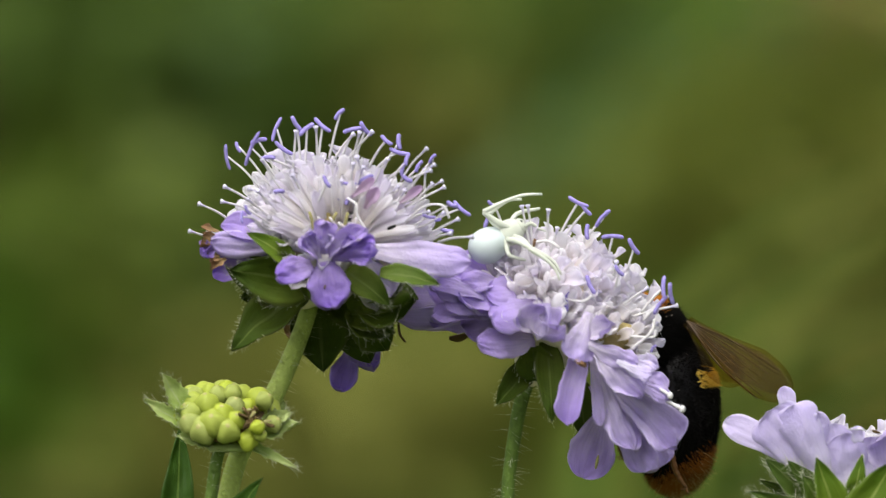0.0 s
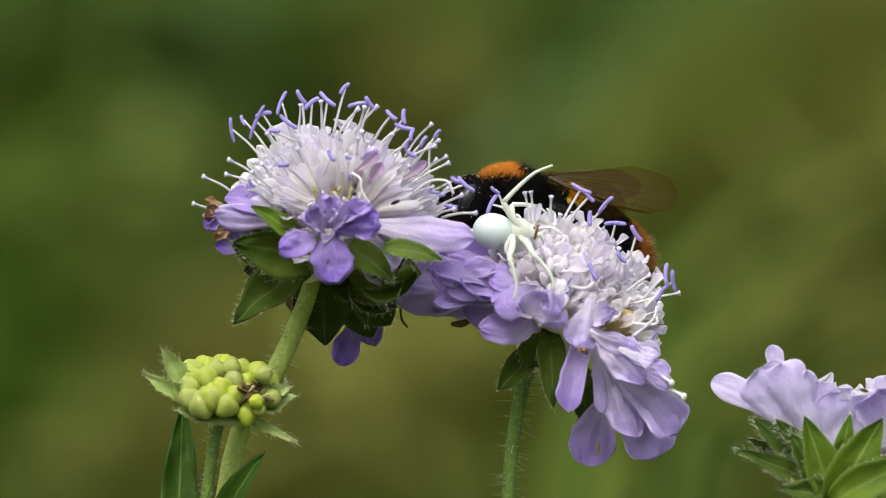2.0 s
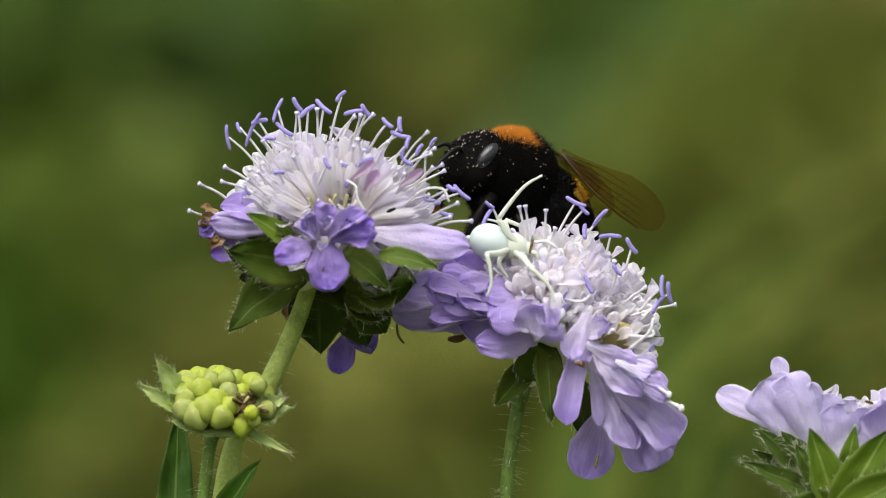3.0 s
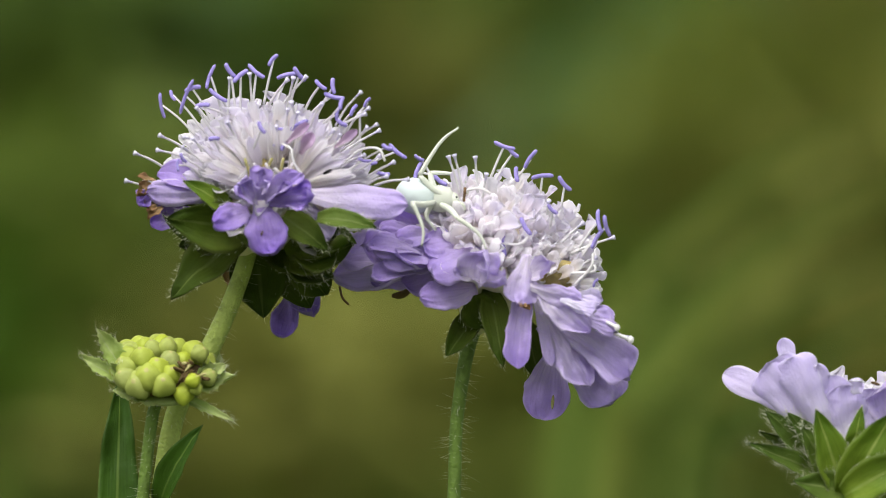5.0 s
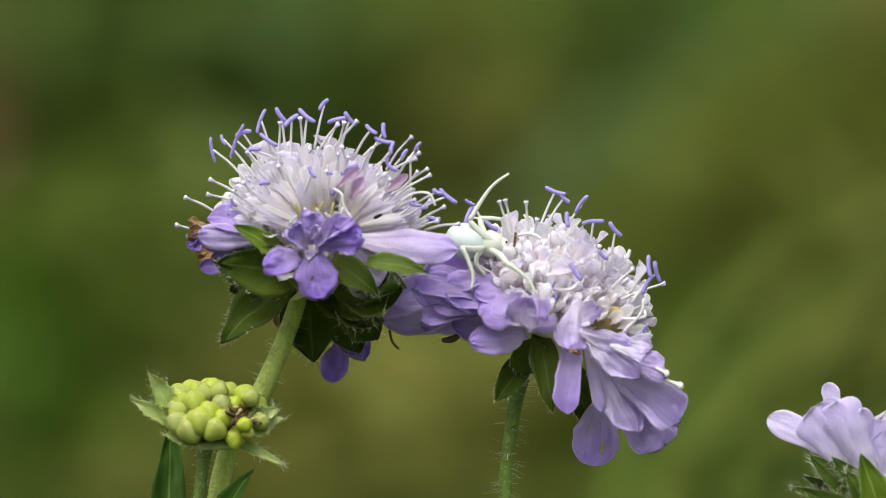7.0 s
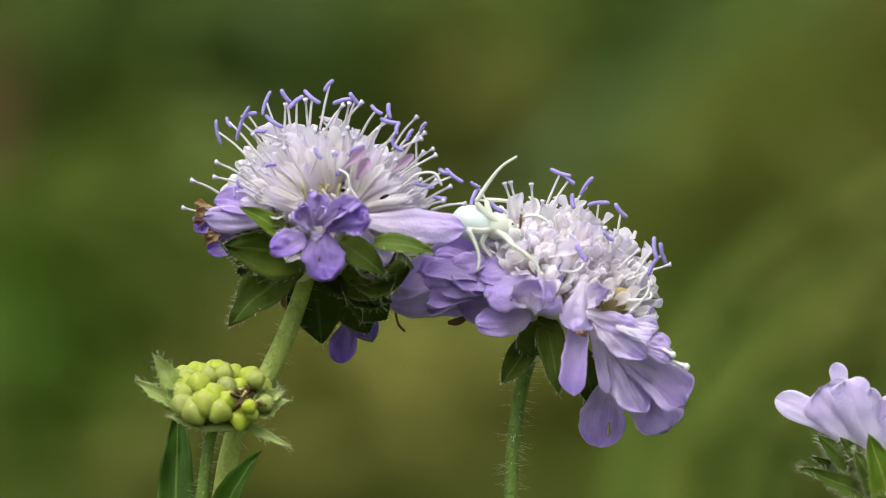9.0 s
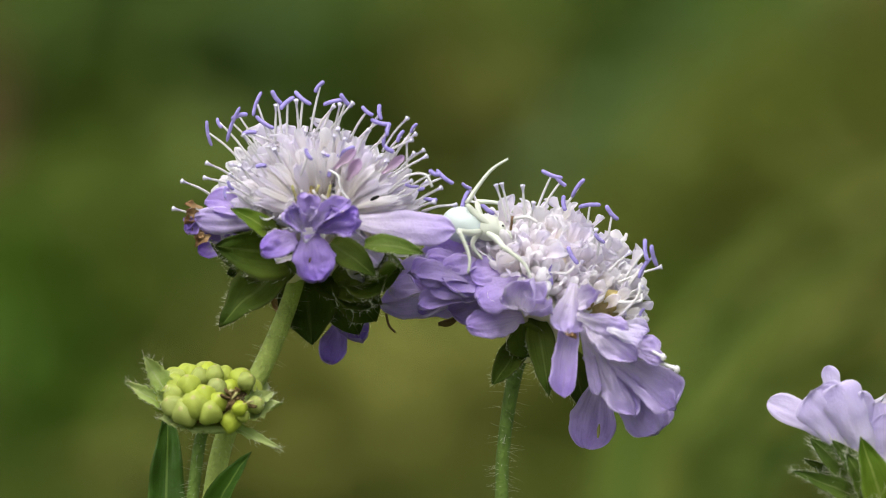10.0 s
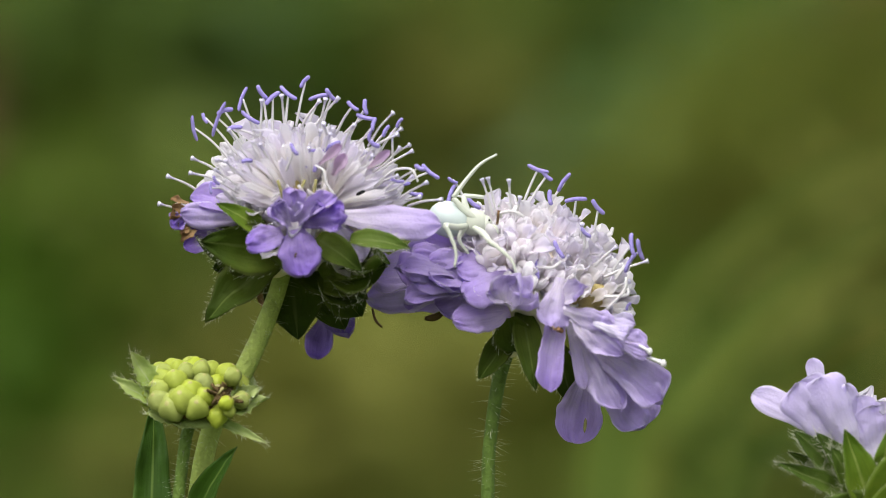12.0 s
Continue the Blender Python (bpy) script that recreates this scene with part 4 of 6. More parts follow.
    part("style", tube(smooth_line([P(553, 320, -12), P(568, 330, -13), P(572, 352, -13), P(590, 380, -13)], 6), 2.2 * U, 6), FILAMENT, head)
    part("insect_speck", blob(P(632, 370, -12), frame_of((0.9, 0, 0.4)), (3.5 * U, 3.5 * U, 9 * U), 8, 6), CHITIN, head, "tiny black beetle")
    # leaves low on the stem
    part("leaf", petal(P(254, 1060, 1), P(264, 724, 3), 72, (0.1, -1, 0.1), "lance", 0.02, 0.22, 0.03, 41, nu=20), LEAF, plant, "narrow dark green leaf with a pale midrib")
    part("leaf", petal(P(332, 960, -3), P(410, 816, -8), 54, (-0.4, -1, 0.3), "lance", 0.08, 0.25, 0.04, 42), LEAF, plant, "narrow dark green leaf with a pale midrib")
    part("leaf_stalk", tube(smooth_line([P(256, 1008, -3), P(300, 1040, -1), P(324, 1050, 0)], 5), 7 * U, 8), STEM, plant)
    part("leaf_stalk", tube(smooth_line([P(333, 948, -3), P(330, 970, -1), P(326, 990, 0)], 5), 7 * U, 8), STEM, plant)
    return plant, head


def bloom_two():
    plant = plant_stem("scabious_flower", "leaning lilac field scabious bloom with drooping petals", "scabious blooms",
                       [(890, 640, 2), (875, 690, 2), (863, 760, 2), (855, 830, 2), (853, 900, 2), (850, 990, 2)], (890, 640), 14, 12, STEM_DARK, 170, 30, 2)
    axis = Vector((0.44, -0.15, 0.88)).normalized()
    head = flower_core(plant, (890, 640), (938, 510), axis, 122, 86)
    bare = ((1034, 556, 24),)
    dome(head, (932, 514), axis, 172, 122, 46, TONGUES, 5, low=-0.05, jitter=0.06, size=1.1, bare=bare)
    dome(head, (922, 510), axis, 168, 121, 64, BUDS, 6, low=0.05, jitter=0.06, size=1.25, bare=bare)
    dome(head, (945, 512), axis, 170, 120, 30, FLORETS, 17, low=0.1, size=0.8, bare=bare)
    dome(head, (985, 535), axis, 112, 84, 26, FLORETS, 7, low=-0.1, reach=0.98, bare=bare)
    rays(head, (925, 540), axis, 44, 60, 158, 16, (WHITE_FLORET, LILAC_FLORET), 14, (4, 12, 22, 34))
    # bracts
    leafy(head, "bract", (895, 618), (836, 700), 50, BRACT, (-0.3, -1, 0), -2, -5, shape="lance", seed=51)
    leafy(head, "bract", (915, 580), (937, 720), 52, BRACT, (0.1, -1, 0), -4, -7, shape="lance", bend=0.06, seed=52)
    leafy(head, "bract", (975, 640), (1004, 755), 52, BRACT, (0.1, -1, 0), 1, 0, shape="lance", bend=0.06, seed=53)
    leafy(head, "bract", (890, 590), (905, 650), 70, BRACT, (0, -1, 0), -5, -4, shape="round", seed=54)
    leafy(head, "bract", (860, 560), (770, 560), 40, BRACT, (0, -1, -0.5), -2, 0, shape="lance", seed=55)
    leafy(head, "bract", (905, 570), (862, 600), 70, BRACT, (0, -1, -0.4), 0, 0, shape="round", seed=56)
    # petals, shaded ones to the left under the first bloom
    leafy(head, "petal", (850, 510), (640, 554), 80, PETAL_PALE, (0, -1, 0.3), 2, 3, seed=61, crease=0.08, ragged=0.16, nu=20, nv=14, pleat=0.12, curl=0.1, cup=-0.3, wave=0.22)
    leafy(head, "petal", (840, 500), (655, 520), 80, PETAL_PALE, (-0.1, -1, 0.6), 0, 1, seed=62, crease=0.08, ragged=0.16, nu=20, nv=14, pleat=0.12, curl=0.1, cup=0.35, wave=0.22)
    leafy(head, "petal", (830, 520), (690, 500), 90, PETAL_LILAC, (0.2, -1, 0.4), -3, -4, seed=63, crease=0.07, ragged=0.16, nu=20, nv=14, pleat=0.1, curl=-0.1, cup=0.3, wave=0.25)
    leafy(head, "petal", (850, 500), (730, 470), 70, PETAL_LILAC, (-0.2, -1, 0.8), -1, -2, seed=64, crease=0.08, ragged=0.16, nu=20, nv=14, pleat=0.12, curl=0.1, cup=0.4, wave=0.2)
    leafy(head, "petal", (860, 530), (760, 565), 80, PETAL_LILAC, (0, -1, 0.1), -2, -3, seed=65, crease=0.07, ragged=0.16, nu=20, nv=14, pleat=0.1, curl=-0.1, wave=0.12)
    leafy(head, "petal", (845, 545), (704, 562), 46, PETAL_LILAC, (0, -1, -0.3), 3, 3, seed=66, crease=0.07, ragged=0.16, nu=20, nv=14, pleat=0.1, curl=-0.1)
    leafy(head, "petal", (880, 500), (800, 500), 66, PETAL_LILAC, (-0.2, -1, 0.6), -7, -8, seed=67, crease=0.07, ragged=0.16, nu=20, nv=14, pleat=0.1, curl=-0.1, wave=0.12)
    leafy(head, "petal", (910, 505), (812, 545), 74, PETAL_LILAC, (-0.1, -1, 0.5), -8, -10, seed=68, crease=0.07, ragged=0.16, nu=20, nv=14, pleat=0.1, curl=-0.1, cup=-0.15)
    rng = random.Random(91)
    for i in range(11):
        bx, by = rng.uniform(770, 860), rng.uniform(482, 545)
        a = radians(rng.uniform(150, 212))
        ln = rng.uniform(60, 110)
        dd = -5 - 3 * rng.random()
        leafy(head, "petal", (bx, by), (bx + ln * math.cos(a), by - ln * 0.7 * math.sin(a)), rng.uniform(40, 62), rng.choice((PETAL_LILAC, PETAL_PALE, PETAL_LILAC)),
              (rng.uniform(-0.4, 0.4), -1, rng.uniform(0.1, 0.9)), dd, dd - 2, shape=rng.choice(("fan", "spoon")), cup=rng.uniform(-0.3, 0.3), wave=0.12, bend=rng.uniform(-0.1, 0.15), crease=0.06, pleat=0.12, curl=rng.uniform(-0.2, 0.25), notch=0.05, seed=800 + i, nu=18, nv=14)
    leafy(head, "petal", (892, 576), (792, 594), 60, PETAL_LILAC, (-0.1, -1, 0.3), -6, -9, seed=69, cup=-0.12, wave=0.05, shape="round", pleat=0.1, nu=22, nv=16)
    leafy(head, "petal", (890, 570), (912, 512), 64, PETAL_PALE, (-0.4, -1, 0.2), -11, -13, seed=70, pleat=0.18, curl=0.3, notch=0.05, nu=18, nv=14, cup=0.35, shape="round", label="curled lilac floret lobe")
    leafy(head, "petal", (890, 560), (945, 575), 40, PETAL_PALE, (0.1, -0.7, 0.8), -11, -13, seed=71, pleat=0.18, curl=0.3, notch=0.05, nu=18, nv=14, shape="round", wave=0.2, label="curled lilac floret lobe")
    leafy(head, "petal", (885, 560), (850, 545), 30, PETAL_PALE, (-0.1, -1, 0.4), -11, -12, seed=72, pleat=0.18, curl=0.3, notch=0.05, nu=18, nv=14, shape="round", label="curled lilac floret lobe")
    leafy(head, "petal", (900, 530), (930, 555), 44, PETAL_PALE, (0.4, -1, 0.1), -12, -13, seed=73, pleat=0.18, curl=0.3, notch=0.05, nu=18, nv=14, cup=0.4, shape="round", label="curled lilac floret lobe")
    leafy(head, "petal", (985, 520), (968, 612), 66, PETAL_PALE, (0.2, -1, 0.2), -10, -12, seed=74, cup=-0.3, curl=0.25, pleat=0.15, notch=0.08, nu=20, nv=14)
    leafy(head, "petal", (985, 560), (1030, 535), 42, PETAL_PALE, (0.2, -1, 0.5), -10, -12, seed=75, pleat=0.18, curl=0.3, notch=0.05, nu=18, nv=14, shape="round", wave=0.2)
    leafy(head, "petal", (978, 602), (964, 722), 52, PETAL_LILAC, (-0.2, -1, 0.1), -9, -11, seed=76, cup=0.45, shape="strap", bend=0.1, nu=20, nv=12, pleat=0.08)
    leafy(head, "petal", (1000, 600), (1022, 718), 24, PETAL_PALE, (0, -1, 0.1), -8, -9, seed=77, shape="strap")
    skirt = (((1004, 610), (1134, 782), 94, -6, PETAL_PALE, "fan"), ((1026, 632), (1162, 738), 84, -8, PETAL_PALE, "fan"), ((1012, 620), (1090, 756), 64, -8.5, PETAL_PALE, "spoon"),
             ((1010, 590), (1134, 642), 54, -9.5, PETAL_PALE, "fan"), ((1005, 588), (1092, 660), 62, -10.5, PETAL_PALE, "round"), ((985, 575), (1078, 604), 50, -11, PETAL_PALE, "spoon"),
             ((1040, 600), (1104, 622), 30, -12, PETAL_WHITE, "fan"), ((1050, 592), (1116, 604), 34, -9, PETAL_WHITE, "spoon"), ((1012, 640), (1076, 740), 50, -4, PETAL_LILAC, "strap"),
             ((1036, 610), (1140, 660), 34, -10.5, PETAL_PALE, "fan"))
    for i, (base, tip, w, dd, m, shape) in enumerate(skirt):
        leafy(head, "petal", base, tip, w, m, (0.15, -1, 0.3), dd, dd - 1, seed=180 + i, cup=(-0.2, 0.25, -0.3)[i % 3], wave=0.19, crease=0.17, ragged=0.26, shape=shape, pleat=0.16, notch=0.03, curl=(0.1, -0.1, 0.14)[i % 3], nu=22, nv=16)
    leafy(head, "petal", (1034, 672), (1002, 812), 82, PETAL_LILAC, (-0.1, -1, -0.1), -1, 0, seed=85, cup=0.1, shape="spoon", crease=0.1, pleat=0.14, nu=22, nv=16, wave=0.06, ragged=0.16)
    # long styles that poke out over the hanging petals
    for (x0, y0), (x1, y1), r in (((1090, 652), (1164, 674), 5.5), ((1100, 640), (1140, 652), 5)):
        style = part("style", tube(smooth_line([P(x0, y0, -9), P((x0 + x1) / 2, (y0 + y1) / 2 - 4, -11), P(x1, y1, -12)], 5), lambda t: U * 3, 7), FILAMENT, head)
        part("stigma", blob(P(x1, y1, -12), frame_of((0, 0, 1)), (r * U, r * U, r * 1.3 * U), 10, 8), FILAMENT, style)
    # coloured blob stands in for a hole with bright meadow showing through
    part("blemish", blob(P(1024, 782, -1.6), frame_of((0.1, 0, 1)), (9 * U, 3 * U, 13 * U), 10, 8), FRUIT_TIP, head, "yellow-green patch in place of a nibbled hole")
    leafy(head, "petal", (1050, 570), (1100, 600), 50, WHITE_FLORET, (0.2, -1, 0.5), -4, -5, seed=86, wave=0.15)
    part("receptacle", blob(P(1036, 558, -6.5), frame_of((0.9, -0.2, 0.2)), (20 * U, 26 * U, 40 * U), 20, 14), TAN, head, "tan floret bases left bare")
    for x, y, dx, dy in ((1012, 560, 26, -26), (1030, 566, 34, -22), (1046, 570, 34, -10), (1020, 548, 14, -34), (1052, 558, 30, -26)):
        leafy(head, "petal", (x, y), (x + dx, y + dy), 22, LILAC_FLORET, (0.1, -1, 0.3), -7, -9, shape="spoon", cup=0.3, wave=0.1, seed=x, label="small white floret lobe")
    leafy(head, "petal", (970, 600), (986, 618), 12, PETAL_DRY, (0.1, -1, 0.3), -11, -12, seed=87, wave=0.3, label="withered brown floret")
    leafy(head, "petal", (965, 606), (982, 614), 10, PETAL_DRY, (0.1, -1, 0.5), -12, -13, seed=88, wave=0.3, label="withered brown floret")
    # withered bits hanging below
    part("withered_style", tube(smooth_line([P(650, 572, 1), P(655, 592, 0), P(666, 604, 0)], 5), 2.2 * U, 6), BROWN, head, "dry brown style")
    part("withered_style", tube(smooth_line([P(742, 590, 0), P(760, 588, 0), P(776, 580, 0)], 4), lambda t: U * (3 + 4 * math.sin(3.1 * t)), 7), BROWN, head, "dry brown floret husk")
    part("withered_style", tube(smooth_line([P(872, 424, -9), P(874, 410, -10), P(875, 400, -10)], 3), 2.4 * U, 6), PETAL_DRY, head, "rusty withered floret")
    for base, tip, an, ln in (((912, 405), (946, 326), 160, 40), ((925, 395), (962, 338), 135, 26), ((955, 408), (992, 352), 55, 40),
                              ((960, 400), (968, 378), 95, 28), ((1005, 440), (1012, 384), 5, 40), ((1040, 465), (1052, 395), 130, 34),
                              ((830, 385), (792, 372), 70, 40), ((815, 380), (795, 345), 150, 20), ((850, 400), (832, 386), 140, 30)):
        stamen(head, base, tip, an, ln, sag=3, d0=-2, d1=-3)
    for base, tip, an, ln in (((1075, 510), (1112, 462), 95, 40), ((1080, 520), (1126, 472), 105, 40), ((1080, 525), (1108, 495), 60, 40),
                              ((1085, 590), (1104, 573), 60, 16), ((955, 530), (982, 470), 120, 36), ((940, 540), (944, 505), 90, 36),
                              ((1025, 470), (1030, 440), 135, 24)):
        stamen(head, base, tip, an, ln, sag=3, d0=-8, d1=-9)
    for base, tip in (((897, 410), (894, 352)), ((866, 410), (848, 350)), ((872, 408), (858, 348)), ((905, 420), (912, 382)),
                      ((1045, 500), (1078, 470)), ((1060, 520), (1132, 494)), ((1075, 545), (1100, 530)), ((1110, 655), (1152, 668)),
                      ((955, 545), (995, 485)), ((1020, 450), (1022, 430))):
        stamen(head, base, tip, None, sag=2, d0=-6, d1=-7, name="style")
    for a, b, c in (((1060, 555), (1100, 552), (1102, 540)), ((1062, 580), (1095, 545), (1100, 520)), ((940, 500), (970, 502), (985, 490)), ((878, 405), (900, 402), (920, 412))):
        part("style", tube(smooth_line([P(*a, -9), P(*b, -10), P(*c, -10)], 6), 2.8 * U, 6), FILAMENT, head)
    fringes(head)
    return plant, head


def bloom_three():
    """The bloom at the edge of the view, seen from below its rim: big petals over bright bracts."""
    plant = plant_stem("scabious_flower", "pale lilac field scabious bloom with bright green bracts", "scabious blooms",
                       [(1540, 905), (1538, 930), (1534, 980), (1530, 1040)], (1540, 905), 16, 16, STEM, 160, 28, 3)
    axis = Vector((0.05, 0.1, 1)).normalized()
    head = flower_core(plant, (1540, 905), (1540, 850), axis, 80, 50)
    dome(head, (1545, 845), axis, 100, 108, 46, FLORETS, 8, low=0.0, size=1.0)
    dome(head, (1600, 850), axis, 110, 110, 20, FLORETS_LILAC, 9, low=0.1)
    leafy(head, "petal", (1470, 800), (1287, 708), 54, PETAL_WHITE, (-0.2, -1, 0.5), -8, -9, seed=91, pleat=0.07, cup=0.05, wave=0.04, shape="strap", bend=0.04)
    leafy(head, "petal", (1468, 830), (1366, 690), 112, PETAL_WHITE, (-0.3, -1, 0.5), -9, -11, seed=92, pleat=0.07, cup=-0.05, bend=0.03, crease=0.06, nu=22, nv=14, shape="fan")
    leafy(head, "petal", (1415, 740), (1393, 646), 34, PETAL_WHITE, (0, -1, 0.2), -7, -7, seed=93, pleat=0.07, shape="strap")
    leafy(head, "petal", (1480, 840), (1408, 680), 84, PETAL_WHITE, (-0.1, -1, 0.3), -10, -12, seed=94, pleat=0.07, cup=-0.25, bend=0.04, shape="fan")
    leafy(head, "petal", (1485, 840), (1452, 692), 70, PETAL_WHITE, (0.4, -1, 0.3), -9, -11, seed=95, pleat=0.07, cup=-0.25)
    leafy(head, "petal", (1490, 850), (1478, 712), 84, PETAL_WHITE, (0.1, -1, 0.1), -9, -10, seed=96, cup=-0.08, wave=0.05, crease=0.08, shape="spoon", nu=18, nv=12)
    leafy(head, "petal", (1510, 850), (1500, 730), 80, PETAL_WHITE, (0.1, -1, 0.1), -9, -10, seed=97, cup=-0.08, wave=0.05, crease=0.08, shape="spoon", nu=18, nv=12)
    leafy(head, "petal", (1545, 850), (1552, 735), 84, PETAL_WHITE, (0.2, -1, 0.1), -8, -9, seed=98, cup=-0.08, wave=0.05, crease=0.08, shape="spoon", nu=18, nv=12)
    leafy(head, "petal", (1420, 770), (1400, 800), 60, PETAL_PALE, (-0.2, -1, 0.0), -8, -8, seed=99)
    leafy(head, "petal", (1590, 840), (1580, 722), 90, PETAL_PALE, (0.1, -1, 0.2), -9, -11, seed=100, cup=0.3, wave=0.2, label="curled violet petal")
    leafy(head, "petal", (1515, 745), (1532, 724), 34, PETAL_WHITE, (0, -1, 0.3), -11, -12, seed=101, wave=0.3)
    leafy(head, "petal", (1620, 840), (1690, 730), 110, PETAL_WHITE, (0.3, -1, 0.4), -6, -8, seed=102)
    leafy(head, "petal", (1630, 850), (1740, 790), 100, PETAL_WHITE, (0.3, -1, 0.4), -5, -6, seed=103)
    leafy(head, "petal", (1600, 820), (1600, 700), 90, PETAL_WHITE, (0, -1, 0.4), 8, 9, seed=104)
    b = [((1500, 905), (1362, 775), 70, BRACT_MID, -8, -10), ((1500, 900), (1402, 778), 56, BRACT_MID, -9, -11), ((1520, 915), (1326, 832), 44, BRACT_MID, -9, -12), ((1510, 905), (1350, 812), 40, BRACT, -5, -8),
         ((1500, 925), (1450, 772), 66, BRACT_BRIGHT, -12, -14), ((1500, 910), (1532, 768), 44, BRACT_BRIGHT, -11, -13), ((1490, 920), (1424, 800), 52, BRACT_MID, -11, -13),
         ((1500, 925), (1590, 775), 78, BRACT_BRIGHT, -13, -15), ((1520, 930), (1560, 800), 56, BRACT_MID, -10, -12), ((1500, 925), (1650, 845), 70, BRACT_BRIGHT, -14, -16),
         ((1560, 920), (1680, 800), 60, BRACT_BRIGHT, -8, -9), ((1530, 925), (1410, 900), 60, BRACT_MID, -12, -14)]
    for i, (base, tip, w, m, d0, d1) in enumerate(b):
        leafy(head, "bract", base, tip, w, m, (0.1, -1, 0.25), d0, d1, shape="lance", bend=0.06, cup=0.22, seed=110 + i, hair=19 if m is BRACT_MID else 7)
    fringes(head)
    part("silk_thread", tube([P(1505, 722, -12), P(1530, 722, -12), P(1568, 732, -12)], 1.0 * U, 5), SILK, head, "strand of spider silk")
    part("dark_speck", blob(P(1556, 727, -12), frame_of((1, 0, -0.3)), (3 * U, 3 * U, 9 * U), 8, 6), BROWN, head)
    return plant, head


def seed_head():
    plant = plant_stem("scabious_seed_head", "green unripe scabious seed head with plump fruits", "",
                       [(334, 758, -4), (322, 795, -4), (314, 850, -4), (307, 910, -4), (298, 1000, -4)], (334, 758), 11, 11, STEM_DARK, 130, 22, 4, "seed head")
    at = P(336, 758, -4)
    axis = Vector((0.02, -0.55, 1)).normalized()
    core = blob(P(336, 722, -6), frame_of(axis), (72 * U, 72 * U, 30 * U), 22, 10)
    head = part("flower_head", core, BROWN, plant, "cushion of unripe fruits", at=at)
    g = blob((0, 0, 0), Matrix.Identity(3), (22 * U, 22 * U, 25 * U), 14, 10, lambda t: 1.12 - 0.28 * abs(2 * t - 0.9))
    ribbed = []
    for p in g[0]:
        k = 1 + 0.11 * math.cos(4 * math.atan2(p.y, p.x))
        ribbed.append(Vector((p.x * k, p.y * k, p.z)))
    g = (ribbed, g[1], g[2])
    tip = tube([Vector((0, 0, 23 * U)), Vector((0, 0, 24.5 * U)), Vector((0, 0, 25 * U))], lambda t: U * (6 - 4 * t), 9)
    gj = joined(g, tip)
    tipped = mesh_of("fruit", gj[0], gj[1], [FRUIT, FRUIT_TIP], gj[2], [0] * len(g[1]) + [1] * len(tip[1]))
    plain = mesh_of("fruit", g[0], g[1], [FRUIT], g[2])
    rng = random.Random(3)
    fr = frame_of(axis)
    ga = math.pi * (3 - math.sqrt(5))
    for i in range(38):
        zz = 1 - 1.0 * (i + 0.5) / 38
        r = math.sqrt(max(0, 1 - zz * zz))
        n = Vector((r * math.cos(i * ga + 0.4), r * math.sin(i * ga + 0.4), zz))
        w = fr @ n
        if w.x > 0.45 and w.z < 0.45 and w.y < 0:
            continue                       # fallen fruits: the brown gap
        p = P(335, 722, -6) + fr @ Vector((n.x * 80, n.y * 70, n.z * 40)) * U
        p += Vector((rng.gauss(0, 4), 0, rng.gauss(0, 4))) * U
        s = rng.uniform(0.64, 0.92) + (0.16 if w.z < 0.5 and w.x < 0.1 and w.y < 0 else 0)
        d = (w + Vector((0, -0.1, 0.7))).normalized()
        me = tipped if rng.random() < 0.7 else plain
        long = rng.uniform(0.9, 1.2)
        placed("fruit", me, head, Matrix.Translation(p) @ Matrix.Diagonal((1, 1, long, 1)) @ frame_of(d, rng.uniform(0, 6)).to_4x4() @ Matrix.Scale(s, 4))
    for p, s in (((392, 738, -11), 0.6), ((404, 690, -9), 0.7), ((420, 732, -9), 0.7), ((398, 752, -10.5), 0.5)):
        placed("fruit", me, head, Matrix.Translation(P(*p)) @ frame_of((0.5, -0.6, 0.6)).to_4x4() @ Matrix.Scale(s, 4))
    for i in range(16):
        p = P(372 + rng.uniform(0, 38), 705 + rng.uniform(0, 40), -10.5)
        part("withered_style", tube(smooth_line([p, p + Vector((rng.gauss(0, 8), -8, rng.gauss(3, 5))) * U, p + Vector((rng.gauss(0, 8), -10, rng.gauss(3, 7))) * U], 3), lambda t: U * (4.2 - 2.4 * t), 6), CORE if i % 5 == 0 else BROWN, head)
    b = [((268, 715), (222, 645), 46), ((270, 735), (190, 692), 34), ((280, 745), (246, 706), 40), ((320, 762), (248, 756), 46),
         ((380, 752), (468, 728), 50), ((400, 740), (452, 708), 44), ((370, 762), (464, 808), 22), ((345, 765), (300, 775), 40), ((420, 720), (440, 690), 40)]
    for i, (base, tip_, w) in enumerate(b):
        leafy(head, "bract", base, tip_, w, BRACT_PALE, (0, -1, 0.6), -8 if i != 8 else 0, -9 if i != 8 else 2, shape="lance", bend=-0.06, cup=0.25, wave=0.12, seed=130 + i, teeth=0.25, notch=0.08, hair=16)
    part("bract", blob(P(345, 752, -6), frame_of(axis), (58 * U, 58 * U, 12 * U), 20, 8), BRACT_PALE, head)
    fringes(head)
    return plant, head


PLANT_A, HEAD_A = bloom_one()
PLANT_B, HEAD_B = bloom_two()
PLANT_C, HEAD_C = bloom_three()
PLANT_S, HEAD_S = seed_head()


